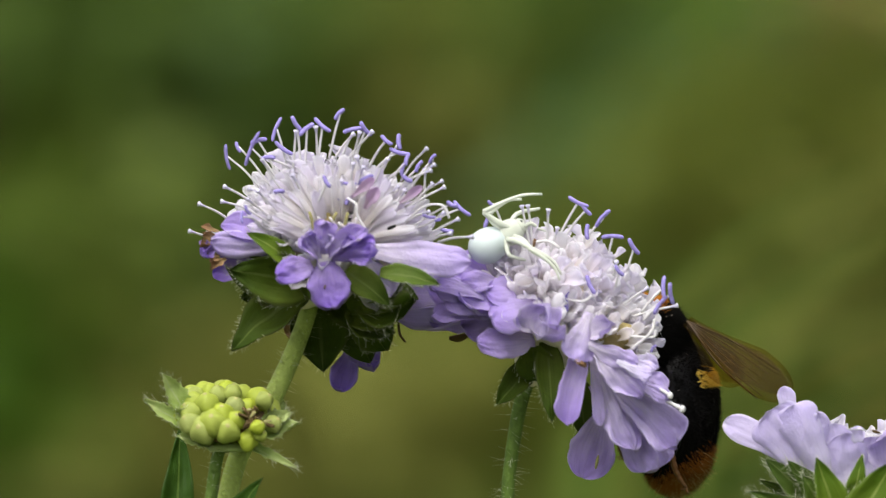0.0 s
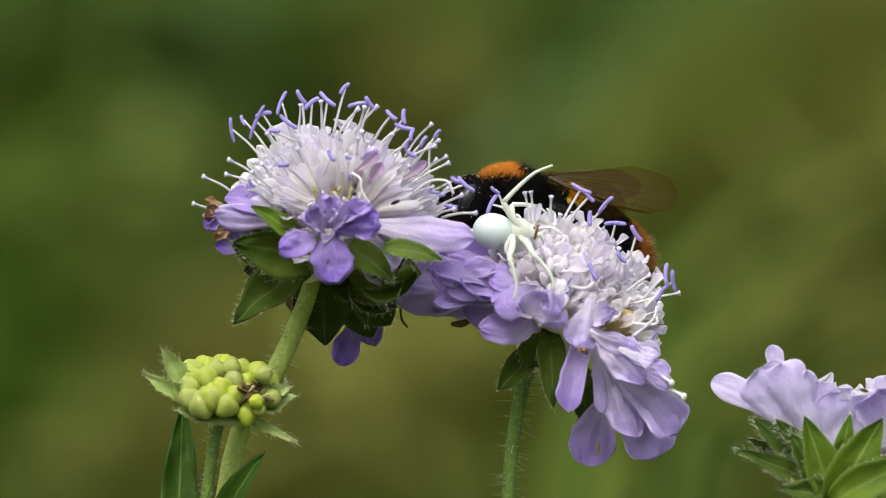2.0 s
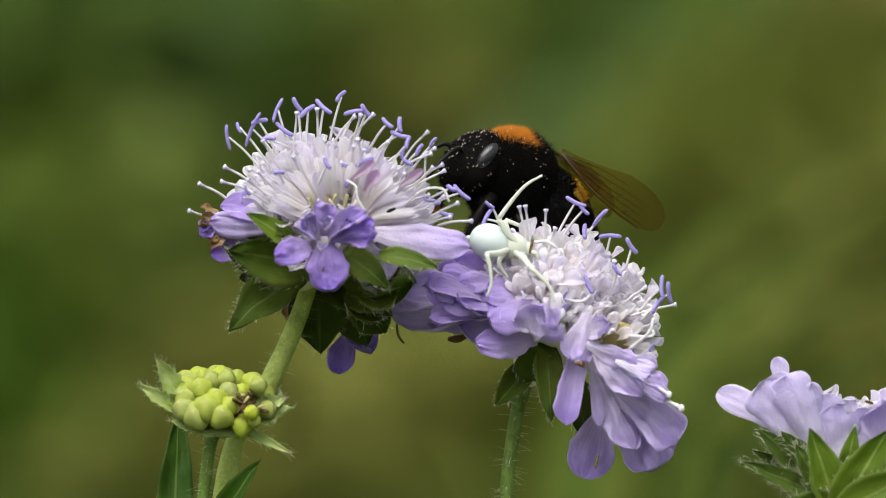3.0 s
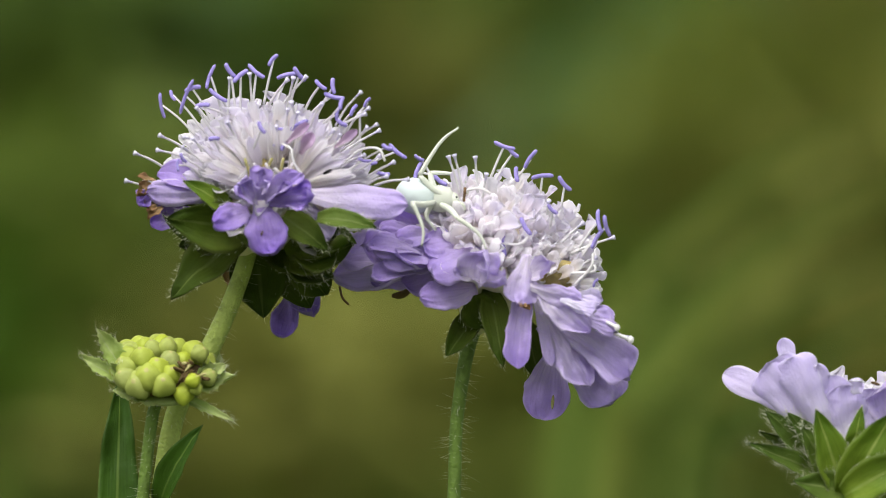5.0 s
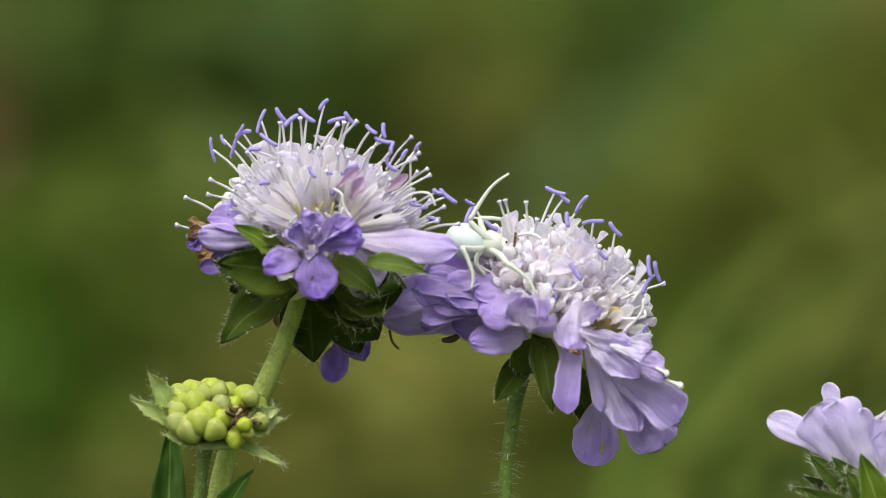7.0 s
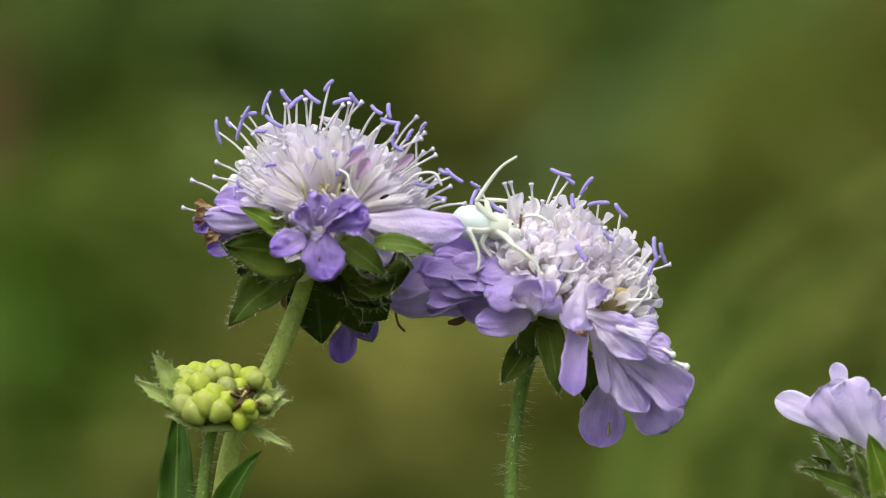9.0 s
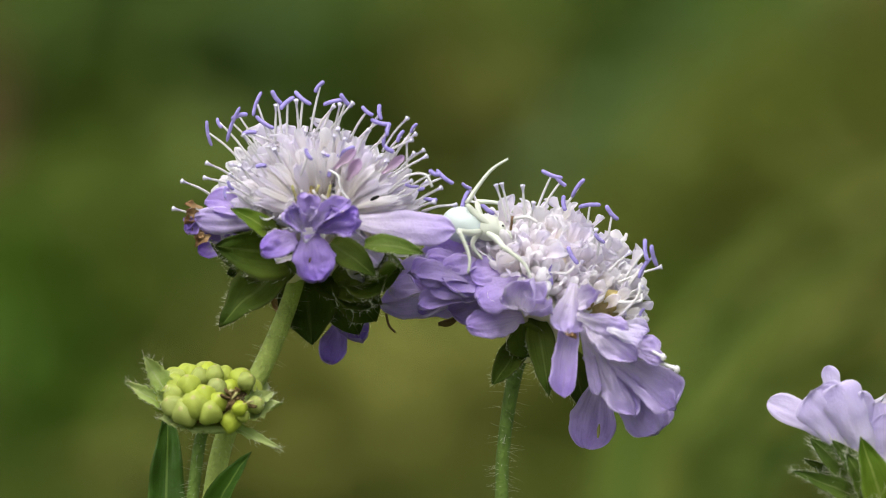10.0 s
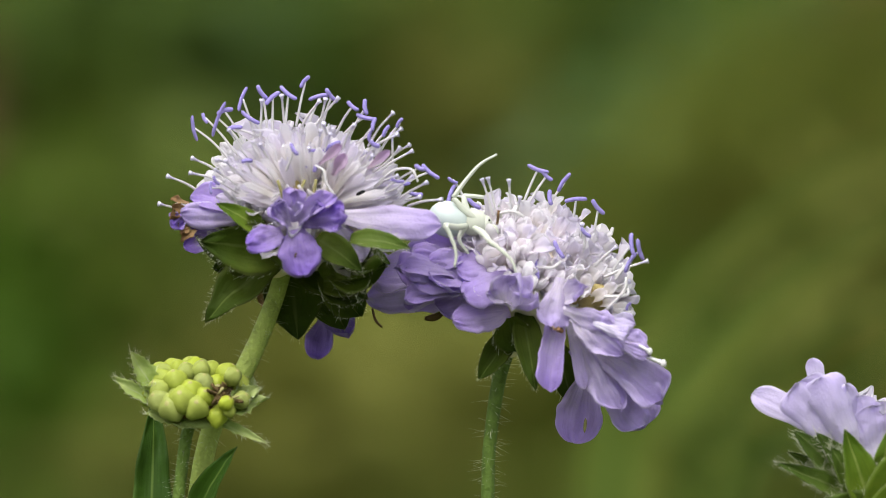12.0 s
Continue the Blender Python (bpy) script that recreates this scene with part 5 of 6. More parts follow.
# ---- the crab spider ----
def spider():
    o = P(825, 420, -6)
    ob = thing("crab_spider", o, "white crab spider with a round pale abdomen on a bloom", "spider")

    def at(x, z, y=0.0):
        return o + Vector((x, y, z)) * U

    part("abdomen", blob(at(-40, -1), frame_of((-1, 0, 0.05)), (32 * U, 32 * U, 38 * U), 28, 18, lambda t: 1.12 - 0.26 * t), SPIDER, ob, "smooth bluish-white abdomen")
    part("cephalothorax", blob(at(2, 0), frame_of((1, 0, -0.05)), (19 * U, 24 * U, 27 * U), 22, 14), SPIDER_LEG, ob)
    part("head", blob(at(24, 0), frame_of((1, 0, 0)), (12 * U, 15 * U, 12 * U), 16, 10), SPIDER_LEG, ob)
    for y in (-8, 8):
        part("eye", blob(at(30, 7, y), Matrix.Identity(3), (2.2 * U, 2.2 * U, 2.2 * U), 8, 6), EYE, ob)
        part("palp", tube(smooth_line([at(30, -4, y), at(42, -4, y * 1.2), at(48, -14, y)], 4), lambda t: U * (4.5 - 1.5 * t), 7), SPIDER_LEG, ob)
    part("spinneret", blob(at(-77, -2), frame_of((-1, 0, 0)), (5 * U, 5 * U, 8 * U), 10, 6), SPIDER, ob)
    legs = []
    for x, z, y, a, b, fwd in ((8, 6, -12, 56, 108, -10), (-2, 8, 12, 40, 66, 10), (-8, -8, -16, 38, 76, -80), (6, -10, -16, 36, 74, -90)):
        c = at(x, z, y)
        femur = part("leg", tube(smooth_line([c, c + Vector((a * 0.5, fwd * 0.5, 3)) * U, c + Vector((a, fwd, 0)) * U], 4), lambda t: U * (4.8 + 1.5 * math.sin(3.14 * t) - 0.6 * t), 9), SPIDER_LEG, ob, at=c)
        k = c + Vector((a, fwd, 0)) * U
        tib = part("tibia", tube(smooth_line([k, k + Vector((b * 0.35, 0, 4)) * U, k + Vector((b * 0.7, 0, 4)) * U, k + Vector((b, 0, -6)) * U], 4), lambda t: U * (4.4 - 2.5 * t), 8), SPIDER_LEG, femur, at=k)
        legs.append((femur, tib, (x, z, y), (a, fwd)))
    for line in (((0, 4, 16), (30, 22, 26), (70, 10, 30)), ((-12, -6, 16), (-30, 0, 30), (-40, -34, 30)), ((-10, -8, -16), (-18, -34, -26), (2, -56, -22)), ((4, -6, 16), (30, -2, 30), (60, -30, 34))):
        part("leg", tube(smooth_line([at(x, z, y) for x, z, y in line], 5), lambda t: U * (5.5 - 3.0 * t), 8), SPIDER_LEG, ob)
    return ob, legs


SPIDER_BODY, SPIDER_LEGS = spider()


# ---- bumblebees ----
def fur_on(centre, axes, rad, count, length, seed, keep, lean=(1, 0, -0.2), width=0.9, profile=None):
    """Hairs over an ovoid where keep(normal) holds, combed towards lean."""
    rng = random.Random(seed)
    v, f = [], []
    lean = Vector(lean)
    tries = 0
    while tries < count:
        tries += 1
        n = Vector((rng.gauss(0, 1), rng.gauss(0, 1), rng.gauss(0, 1))).normalized()
        w0 = profile((1 - n.z) / 2) if profile else 1.0
        p = centre + axes @ Vector((n.x * rad[0] * w0, n.y * rad[1] * w0, n.z * rad[2]))
        w = (axes @ Vector((n.x / rad[0], n.y / rad[1], n.z / rad[2]))).normalized()
        if not keep(w, n, rng):
            continue
        d = (w + lean * rng.uniform(0.1, 0.7) + Vector((rng.gauss(0, 0.25), rng.gauss(0, 0.25), rng.gauss(0, 0.25)))).normalized()
        s = d.orthogonal().normalized()
        t = d.cross(s)
        k = len(v)
        h = width * U
        e = p + d * length * rng.uniform(0.55, 1.2)
        v += [p + s * h, p - s * 0.5 * h + t * 0.87 * h, p - s * 0.5 * h - t * 0.87 * h, e]
        f += [(k, k + 1, k + 3), (k + 1, k + 2, k + 3), (k + 2, k, k + 3)]
    return v, f


def bumblebee(label, s, collar, tail, band, skin, o, seed, fluff=1.0, coat=FUR_BLACK, stout=1.0, blade=1.0, front=False, fine=0.9, rump=None):
    """A furry bee heading towards -x: thorax, head, abdomen, six legs, four wings."""
    ob = thing("bumblebee", o, label, "bumblebee", "bumblebees")
    q = s * U

    def at(x, z, y=0.0):
        return o + Vector((x, y, z)) * q

    one = Matrix.Identity(3)
    ab_ax = frame_of((1, 0, -0.32))
    swell = lambda t: 0.92 + 0.2 * t
    thorax = part("thorax", blob(at(0, -10), one, (74 * q, 68 * q, 76 * q), 24, 16), FUR_BLACK, ob)
    abdomen = part("abdomen", blob(at(20 + 108 * stout, -36), ab_ax, (72 * q, 72 * q, 124 * stout * q), 28, 18, swell), CHITIN, ob, "glossy black abdomen", at=at(45, -20))
    head = part("head", blob(at(-80, -10), frame_of((-0.5, 0, -1)), (50 * q, 38 * q, 58 * q), 22, 14), FUR_BLACK, ob)
    hl = 15 * q * fluff
    # the collar lies over the shoulders, or wraps the front of the thorax
    ruff = (lambda w: -0.86 < w.x < -0.3 and w.z > 0.42) if front else (lambda w: -0.8 < w.x < 0.02 and w.z > 0.74 - 0.2 * max(0.0, -w.x - 0.5))
    soft = lambda w, r, g: w + Vector((r.gauss(0, g), 0, r.gauss(0, g)))
    trunk = (at(0, -10), one, (74 * q, 68 * q, 76 * q))
    part("fur", joined(fur_on(*trunk, 16000, hl * 0.9, seed, lambda w, n, r: not ruff(soft(w, r, 0.05)), width=fine),
                       fur_on(*trunk, 2600, hl * 1.7, seed + 30, lambda w, n, r: not ruff(w), width=fine * 0.7)), coat, thorax, "dark fur", kind="stuff")
    part("collar", joined(fur_on(*trunk, 36000, hl * 0.9, seed + 1, lambda w, n, r: ruff(soft(w, r, 0.07)), width=fine * 0.7),
                          fur_on(*trunk, 6000, hl * 1.3, seed + 31, lambda w, n, r: ruff(w), width=fine * 0.5)), collar, thorax, "bright furry collar", kind="stuff")
    c, rad = at(20 + 108 * stout, -36), (72 * q, 72 * q, 124 * stout * q)
    edge = lambda w: 0.84 if front else 0.70 - 0.26 * max(-0.6, min(1.0, w.z))
    belt = lambda n, w, r: -0.54 + r.gauss(0, 0.03) < n.z < -0.34 and w.z > 0.6
    part("fur", joined(fur_on(c, ab_ax, rad, 22000, hl * 0.7, seed + 2, lambda w, n, r: n.z < edge(w) + 0.05 and not belt(n, w, r), width=fine, profile=swell),
                       fur_on(c, ab_ax, rad, 1800, hl * 1.3, seed + 32, lambda w, n, r: n.z < edge(w) and not belt(n, w, r), width=fine * 0.7, profile=swell)), coat, abdomen, "dark fur", kind="stuff")
    part("band", fur_on(c, ab_ax, rad, 16000, hl * 0.9, seed + 3, lambda w, n, r: belt(n, w, r), width=1.6, profile=swell), band, abdomen, "yellow fur band", kind="stuff")
    part("tail", fur_on(c, ab_ax, rad, 30000, hl * 1.3, seed + 4, lambda w, n, r: n.z > edge(w) + r.gauss(0, 0.07), width=fine, profile=swell), tail, abdomen, "furry rust-brown tail", kind="stuff")
    part("tail_tip", fur_on(c, ab_ax, rad, 9000, hl * 2.1, seed + 33, lambda w, n, r: n.z > edge(w) + 0.14 + r.gauss(0, 0.1) and r.random() < 0.55, width=fine * 0.8, profile=swell), FUR_CREAM, abdomen, "pale cream hair tips", kind="stuff")
    if rump:
        part("fur", fur_on(c, ab_ax, rad, 14000, hl * 1.1, seed + 12, lambda w, n, r: -0.1 + r.gauss(0, 0.08) < n.z < 0.8 and w.z > -0.1 and r.random() < 0.45 + n.z, width=fine, profile=swell), rump, abdomen, "pale grizzled fur", kind="stuff")
    part("fur", fur_on(at(-80, -10), frame_of((-0.5, 0, -1)), (50 * q, 38 * q, 58 * q), 4000, hl * 0.6, seed + 5, lambda w, n, r: abs(w.y) < 0.75, (-0.4, 0, 0.3)), FUR_BLACK, head, "short black fur", kind="stuff")
    part("pollen", fur_on(at(-80, -10), frame_of((-0.5, 0, -1)), (54 * q, 42 * q, 61 * q), 460, 2.0 * q, seed + 6, lambda w, n, r: w.x < 0.3 and noise.noise(n * 3) > -0.05, width=1.3), POLLEN, head, "pale pollen grains", kind="stuff")
    part("pollen", fur_on(at(0, -10), one, (80 * q, 74 * q, 81 * q), 340, 2.0 * q, seed + 7, lambda w, n, r: w.y < 0.2 and w.x < 0.3 and noise.noise(n * 3) > 0.12, width=1.5), POLLEN, thorax, "pale pollen grains", kind="stuff")
    part("pollen", fur_on(c, ab_ax, (75 * q, 75 * q, 126 * stout * q), 40, 2.0 * q, seed + 8, lambda w, n, r: w.y < 0.2, width=1.5), POLLEN, abdomen, "pale pollen grains", kind="stuff")
    for y in (-1, 1):
        part("eye", blob(at(-84, 8, y * 40), frame_of((-0.45, 0, -1)), (14 * q, 14 * q, 27 * q), 16, 12), EYE, head, "dark shiny compound eye")
        part("antenna", tube(smooth_line([at(-112, 0, y * 12), at(-130, 4, y * 20), at(-156, -26, y * 26), at(-172, -62, y * 28)], 5), lambda t: q * (4.2 - 0.8 * t), 7), CHITIN, head)
        for hip, knee, ankle, toe, r in (((-40, -46, 36), (-72, -70, 62), (-78, -126, 58), (-98, -158, 54), 6.5),
                                         ((0, -54, 42), (16, -96, 78), (22, -150, 74), (48, -188, 70), 7),
                                         ((40, -50, 40), (98, -86, 74), (114, -150, 70), (160, -190, 66), 9)):
            leg = part("leg", tube(smooth_line([at(h[0], h[1], y * h[2]) for h in (hip, knee, ankle)], 6), lambda t: q * (r * (1.15 + 0.3 * math.sin(9 * t)) - 2.5 * t * t), 9), CHITIN, ob)
            a_, b_, t_ = (at(p[0], p[1], y * p[2]) for p in (knee, ankle, toe))
            shin = frame_of(b_ - a_)
            part("shin", blob(a_ * 0.36 + b_ * 0.64, shin, (r * 1.15 * q, r * 1.15 * q, (b_ - a_).length * 0.4), 10, 8), LEG_AMBER if r < 9 else CHITIN, leg, "amber-brown shin" if r < 9 else "")
            steps = [b_ + (t_ - b_) * k + Vector((0, 0, -6 * math.sin(3.1 * k))) * q for k in (0, 0.2, 0.4, 0.6, 0.8, 1.0)]
            claws = [tube([t_, t_ + Vector((dx, y * 3, -7)) * q, t_ + Vector((dx * 1.7, y * 4, -4)) * q], lambda t: q * (1.6 - 1.1 * t), 5) for dx in (-5, 6)]
            part("foot", joined(tube(smooth_line(steps, 4), lambda t: q * (r * 0.66 * (1 - 0.55 * t) * (0.8 + 0.3 * abs(math.sin(15.7 * t)))), 8), *claws), LEG_BROWN, leg, "dark brown jointed foot with claws")
            hp = at(hip[0], hip[1], y * hip[2])
            part("fur", joined(fur_on((hp + a_) / 2, frame_of(a_ - hp), (r * q, r * q, (a_ - hp).length * 0.55), 420, 12 * q, seed + 9, lambda w, n, rr: True, width=0.6),
                               fur_on((a_ + b_) / 2, shin, (r * q, r * q, (b_ - a_).length * 0.5), 420, 10 * q, seed + 10, lambda w, n, rr: True, width=0.5)), FUR_BLACK, leg, kind="stuff")
    part("tongue", tube(smooth_line([at(-98, -50), at(-110, -76), at(-104, -98)], 4), lambda t: q * (6 - 4 * t), 7), CHITIN, head)
    wings = []
    for y in (-1, 1):
        h = at(48, 54, y * 44)
        tip = at(48 + 200 * blade, 36, y * (44 + 68 * blade))
        face = Vector((0.1, y * 0.75, 0.75))
        w = part("wing", petal(h, tip, (80 if front else 80) * s, face, "spoon", 0.02, 0.02, 0.02, seed + 20, 0.5 * s, 26, 8, crease=0.0, ragged=0.0), skin, ob, "smoky veined wing", at=h)
        lines = []
        d = (tip - h)
        side = d.normalized().cross(face).normalized()
        for off, t1, thick in ((0.78, 0.82, 2.4), (0.60, 0.84, 1.4), (0.3, 0.8, 1.2), (0.05, 0.82, 1.0), (-0.25, 0.76, 1.0), (-0.5, 0.62, 1.0)):
            lines.append(tube(smooth_line([h + face * q, h + d * t1 * 0.5 + side * (off * 36 * q) + face * 1.2 * q, h + d * t1 + side * (off * 46 * q) + face * 1.2 * q], 5), lambda t: q * thick * (1 - 0.5 * t), 5))
        for t0, a, b in ((0.42, 0.55, 0.2), (0.66, 0.62, 0.26), (0.56, 0.24, -0.15)):
            lines.append(tube([h + d * t0 + side * (a * 42 * q) + face * 1.2 * q, h + d * (t0 + 0.05) + side * (b * 42 * q) + face * 1.2 * q], q * 0.8, 5))
        for line in lines:
            part("vein", line, VEIN, w)
        part("hind_wing", petal(h + Vector((8, 0, -6)) * q, at(166, 8, y * 92), 62 * s, face, "spoon", 0.02, 0.05, 0.03, seed + 21, 0.5 * s, 18, 6, crease=0.0, ragged=0.0), skin, w)
        wings.append((w, h - o, y))
    return ob, wings, (abdomen, at(45, -20) - o)


BEE_A, WINGS_A, WAIST_A = bumblebee("large black bumblebee with an orange collar and tan tail", 1.1, FUR_ORANGE, FUR_TAIL, FUR_YELLOW, WING, P(1165, 640, 10), 300, 0.8, fine=0.7)
BEE_B, WINGS_B, WAIST_B = bumblebee("small fluffy dark bumblebee with a yellow collar", 0.49, FUR_GOLD, FUR_RUST, FUR_BROWN, WING_CLEAR, P(3500, 1500, 100), 400, 2.6, FUR_BROWN, 0.68, 1.25, True, 0.5, FUR_GREY)


# ---- what moves ----
# (seconds, right, down, lean of the head in degrees) of each plant's neck, as the air and the bees stir it
SWAY_A = [(0, 58, 26, 0.9), (0.5, 68, -11, 0.9), (1, 81, -25, 2.1), (1.5, 71, -21, 1.7), (2, 63, -21, 1.6), (2.5, 53, -15, 2.0),
          (3, 55, -7, 1.8), (3.2, 45, -15, 2.2), (4.8, 35, -37, 2.5), (5, -51, -64, -0.5), (5.5, 0, 0, 0), (6, 9, 26, -0.2),
          (6.5, 29, 33, -0.2), (7, 38, 15, -0.4), (7.2, 51, 12, -0.4), (8.8, 64, -7, -1.0), (9, 51, -18, -1.1),
          (9.5, 35, -24, -1.1), (10, 34, -16, -1.0), (10.5, 20, -15, -1.0), (11, 23, -16, -0.9), (11.5, 10, -27, -1.0), (12, 9, -25, -1.1)]
SWAY_B = [(0, 47, 21, 5.7), (0.5, 57, 4, 6.2), (1, 66, -2, 6.8), (1.5, 59, -3, 6.3), (2, 50, -4, 6.1), (2.5, 43, 15, 3.9),
          (3, 45, 21, 5.2), (3.2, 35, 13, 3.3), (4.8, 28, -32, 2.2), (5, -48, -68, -0.9), (5.5, 0, 0, 0), (6, 8, 23, 0),
          (6.5, 30, 31, -0.2), (7, 40, 12, -0.5), (7.2, 52, 9, -0.5), (8.8, 62, -10, -0.4), (9, 51, -20, -0.8),
          (9.5, 35, -26, -0.6), (10, 34, -17, -0.5), (10.5, 20, -14, -0.6), (11, 25, -15, -0.5), (11.5, 11, -28, -0.6), (12, 10, -27, -0.6)]
SWAY_S = [(0, 62, 15, 1), (0.5, 62, -16, 1), (1, 72, -28, 1), (1.5, 69, -31, 1), (2, 60, -31, 1), (2.5, 46, -19, 1), (3, 51, -11, 1),
          (3.2, 36, -20, 1), (4.8, 32, -41, 0), (5, -51, -63, 0), (5.5, 0, 0, 0), (6, 9, 26, 0), (6.5, 29, 32, 0), (7, 40, 15, 0),
          (7.2, 52, 14, 0), (8.8, 64, -8, 0), (9, 49, -17, 0), (9.5, 34, -23, 0), (10, 32, -14, 0), (10.5, 17, -11, 0),
          (11, 20, -12, 0), (11.5, 6, -25, 0), (12, 8, -23, 0)]
SWAY_C = [(0, -6, 37, 0), (0.5, -21, -26, 0), (1, -5, -38, 0), (1.5, 8, -24, 0), (2, -27, -36, 0), (2.5, -21, -24, 0), (3, -18, -15, 0),
          (3.2, -33, -26, 0), (4.8, 40, -21, 0), (5, -7, -49, 0), (5.5, 0, 0, 0), (6, 62, 54, 0), (6.5, 61, 49, 0), (7, 72, 30, 0),
          (7.2, 84, 25, 0), (8.8, 104, 10, 0), (9, 86, -5, 0), (9.5, 72, -10, 0), (10, 72, 0, 0), (10.5, 60, 4, 0),
          (11, 63, 1, 0), (11.5, 49, -12, 0), (12, 44, -13, 0)]


def turned(at, screen=0.0, yaw=0.0, roll=0.0):
    """A pose at a place: screen turns clockwise as the camera sees it, yaw turns the front to the camera."""
    return (Matrix.Translation(at) @ Matrix.Rotation(radians(screen), 4, "Y") @ Matrix.Rotation(radians(yaw), 4, "Z")
            @ Matrix.Rotation(radians(roll), 4, "X"))


def off_pan(t, x, y):
    px, py = drift(t, PAN)
    return x - px, y - py


def sway(plant, head, table):
    """The plant rocks about its root; its head nods at the neck."""
    root, neck = WORLD_AT[plant], WORLD_AT[head]
    rows, nods = [], []
    for t, x, y, lean in table:
        dx, dy = off_pan(t, x, y)
        a = math.degrees(math.asin(dx * U / (neck.z - root.z)))
        rows.append((t, turned(root + Vector((0, 0, -dy * U)), a)))
        nods.append((t, turned(neck - root, lean - a)))
    walk(plant, rows)
    walk(head, nods)


def spider_moves():
    body = [(0, 900, 413, -30), (0.5, 908, 388, -27), (1, 925, 375, -28), (1.5, 915, 388, -20), (2, 915, 410, 2), (2.5, 917, 432, 8),
            (3, 908, 436, 12), (3.2, 898, 424, 12), (4.8, 862, 395, 10)]
    body += [(t, 825 + x, 420 + y, 8) for t, x, y, _ in SWAY_B if t >= 5]
    walk(SPIDER_BODY, [(t, turned(P(*off_pan(t, x, y), -6), a)) for t, x, y, a in body])
    # femur and tibia headings, 0 = right, 90 = up
    gestures = [[(0, 150, 20), (0.5, 152, 8), (1, 150, 3), (1.5, 152, 8), (2, 125, 40), (2.5, 118, 52), (3, 128, 48), (4.8, 138, 52), (12, 138, 48)],
                [(0, 140, 30), (0.5, 145, 15), (1.5, 145, 15), (2, 100, -10), (2.5, 128, 96), (3, 110, -30), (4.8, 110, -12), (12, 110, -12)],
                [(0, -20, -35), (1.5, -20, -35), (2, 260, -80), (2.5, 205, -88), (3.2, 190, -85), (4.8, 180, -75), (12, 178, -73)],
                [(0, -40, -42), (1.5, -40, -42), (2.5, -50, -52), (3.2, -45, -50), (4.8, -42, -45), (12, -42, -46)]]
    table = [(t, a) for t, _, _, a in body]
    for (femur, tib, (x, z, y), ln), rows in zip(SPIDER_LEGS, gestures):
        hip, knee = [], []
        for t, a, b in rows:
            tilt = drift(t, table)[0]
            hip.append((t, turned(Vector((x, y, z)) * U, -a - tilt)))
            knee.append((t, turned(Vector((ln[0], ln[1], 0)) * U, a - b)))
        walk(femur, hip)
        walk(tib, knee)


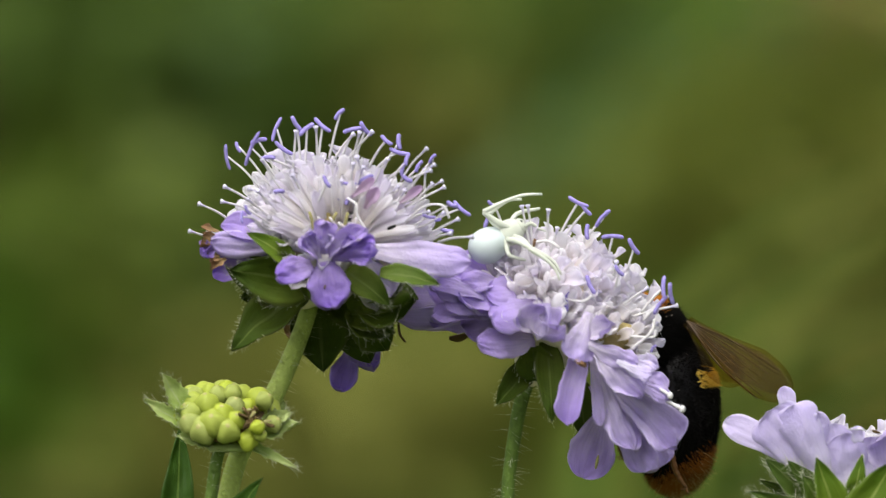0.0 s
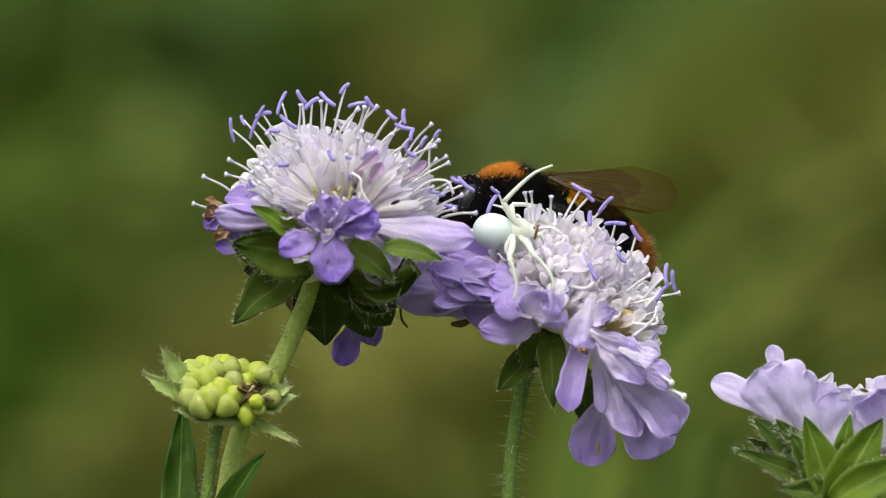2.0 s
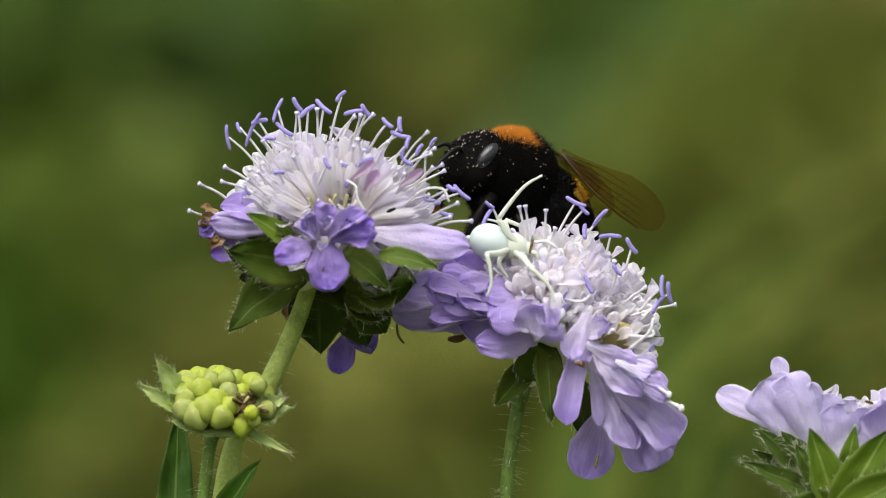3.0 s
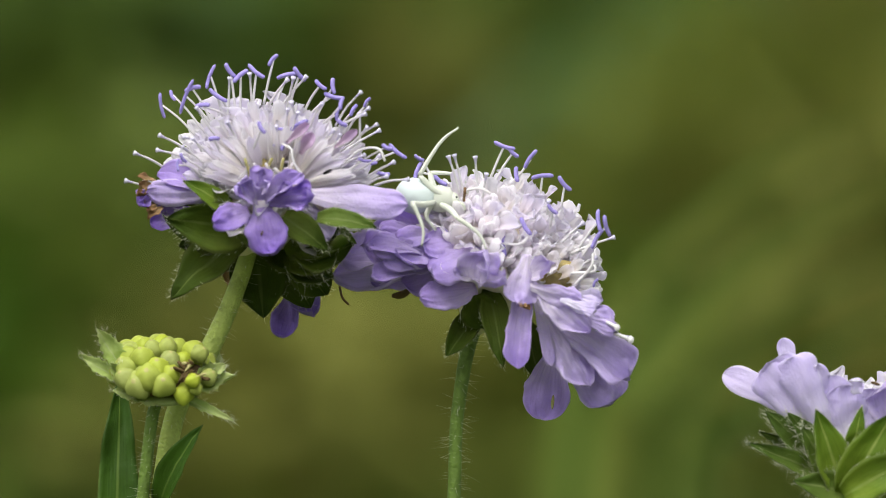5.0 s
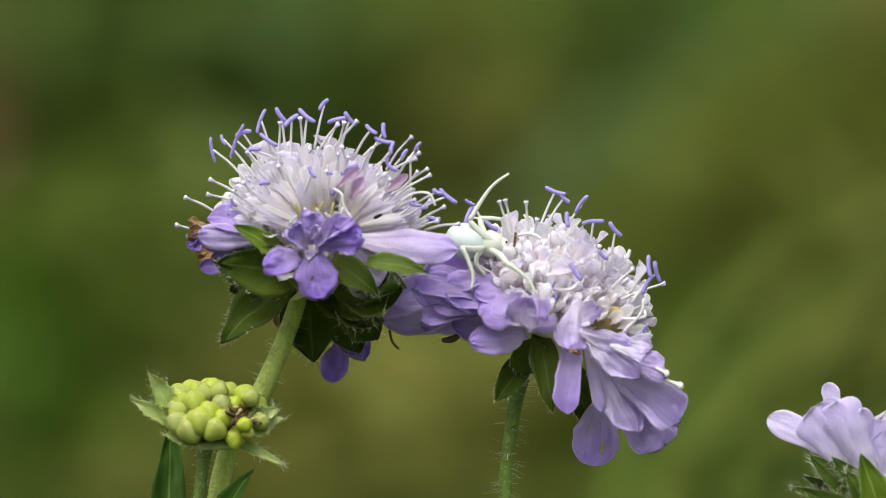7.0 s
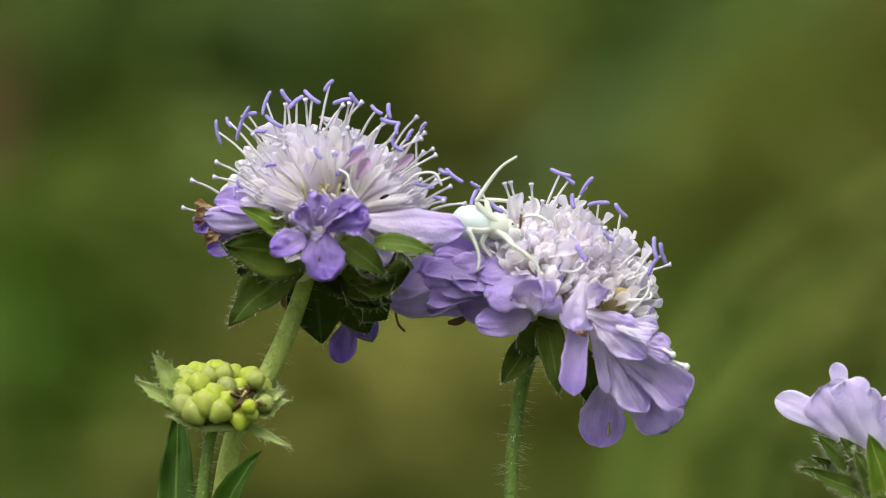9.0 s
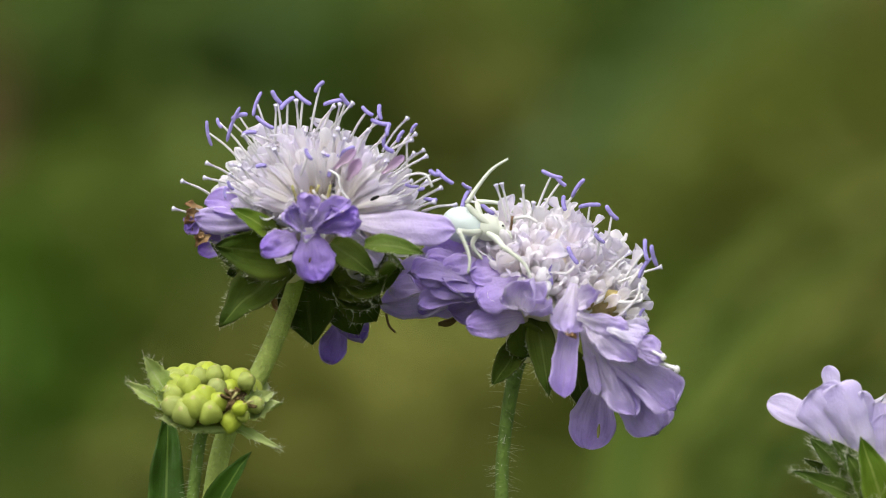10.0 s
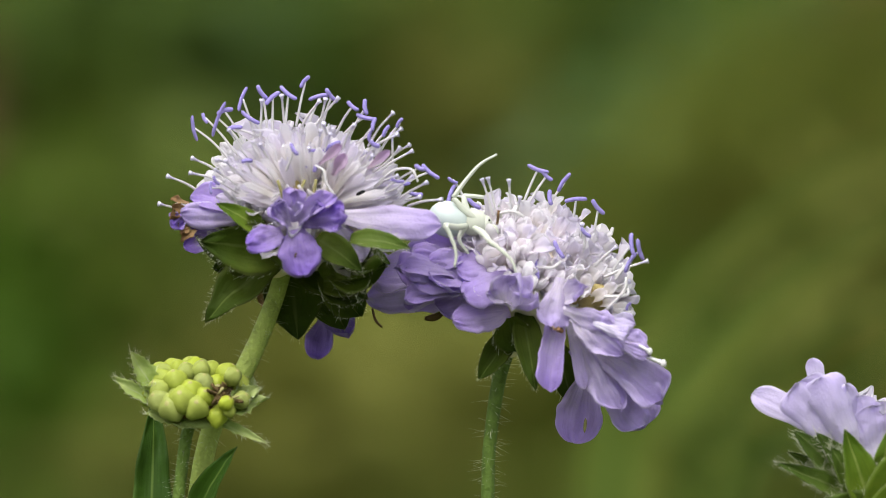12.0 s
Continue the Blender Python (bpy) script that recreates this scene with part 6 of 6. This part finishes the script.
def bee_moves():
    # seconds, right, down, turn, yaw to the camera, mm behind
    first = [(0, 1142, 600, 25, 0, 9), (0.5, 1103, 492, 10, 25, 9), (1, 1118, 394, 22, 25, 9), (1.5, 1056, 366, 22, 30, 9),
             (2, 902, 368, 5, 15, 9), (2.5, 864, 336, 5, 15, 9), (3, 906, 304, 20, 34, 9), (3.2, 832, 270, 16, 20, 9),
             (3.7, 800, 190, 5, 0, 8), (4.2, 690, 60, -5, 0, 2), (4.5, 660, 20, 5, 0, 0), (4.8, 700, -26, 8, 30, 0),
             (4.9, 700, -260, 20, 0, 20), (5, 690, -520, 10, 0, 60), (5.5, 300, -2200, 0, -10, 300), (7, -1500, -6000, 0, -10, 900), (12, -9000, -14000, 0, -10, 2500)]
    walk(BEE_A, [(t, turned(P(*off_pan(t, x, y), d), a, w)) for t, x, y, a, w, d in first])
    second = [(0, 6000, 3000, 0, 0, 300), (4.5, 3600, 2000, 0, 0, 120), (5.3, 1500, 1300, 30, 0, 20), (5.6, 1110, 850, 40, 60, 3), (5.7, 1290, 552, 35, 40, 0),
              (5.8, 1308, 562, 14, 5, 0), (5.9, 1225, 580, 20, 15, 0), (6, 1195, 570, 22, 12, 0), (6.1, 1190, 520, 24, 12, 0), (6.2, 1128, 448, 26, 10, 0),
              (6.3, 1110, 432, 18, 10, -1), (6.4, 1112, 378, 14, 8, -2), (6.5, 1040, 338, 6, 16, -3), (6.6, 928, 254, -4, 22, -2), (6.7, 715, 20, 10, 10, 0),
             (6.8, 560, -300, 5, 0, 20), (7.2, -200, -1500, 0, 0, 120), (9, -3000, -6000, 0, 0, 900), (12, -9000, -12000, 0, 0, 2500)]
    walk(BEE_B, [(t, turned(P(*off_pan(t, x, y), d), a, w)) for t, x, y, a, w, d in second])
    # the abdomen bends at the waist
    for (abdomen, waist), bends in ((WAIST_A, [(0, 46), (0.5, 41), (1, 37), (1.5, 35), (2, 6), (2.5, 22), (3, 28), (3.2, 26), (4.2, 22), (4.8, 14), (12, 8)]), (WAIST_B, [(0, -4), (12, -4)])):
        walk(abdomen, [(t, turned(waist, a)) for t, a in bends])
    for wings, t0, t1, rest in ((WINGS_A, 4.6, 5.4, 0), (WINGS_B, 5.4, 7.0, 30)):
        for wing, hinge, side in wings:
            # at rest the wings lie back; at first they stand off the body
            spread = [(0, 6), (0.5, 24), (1, 16), (1.5, 34), (2, -2), (2.5, 4), (3, 8), (3.2, 8)] if wings is WINGS_A else [(0, 0)]
            rows = [(t, turned(hinge, a - (6 if side < 0 else 0), 0, 22 if side < 0 and wings is WINGS_A else 0)) for t, a in spread] + [(t0 - 0.3, turned(hinge)), (t0 - 0.1, turned(hinge, -25 if side > 0 else -85, side * 8, side * 10))]
            f0, f1 = round(t0 * 30), round(t1 * 30)
            for f in range(f0, f1 + 1):
                beat = (8, -38, 50, -20, 8)[f % 5] if side > 0 else (135, 60, -30, -20, 15)[f % 5]
                rows.append((f / 30, turned(hinge, (-46 if side > 0 else -214) + beat * 0.6, -side * 14, -side * 20)))
            rows.append((12, rows[-1][1]))
            walk(wing, rows)


def motions():
    sway(PLANT_A, HEAD_A, SWAY_A)
    sway(PLANT_B, HEAD_B, SWAY_B)
    sway(PLANT_C, HEAD_C, SWAY_C)
    sway(PLANT_S, HEAD_S, SWAY_S)
    spider_moves()
    bee_moves()


motions()
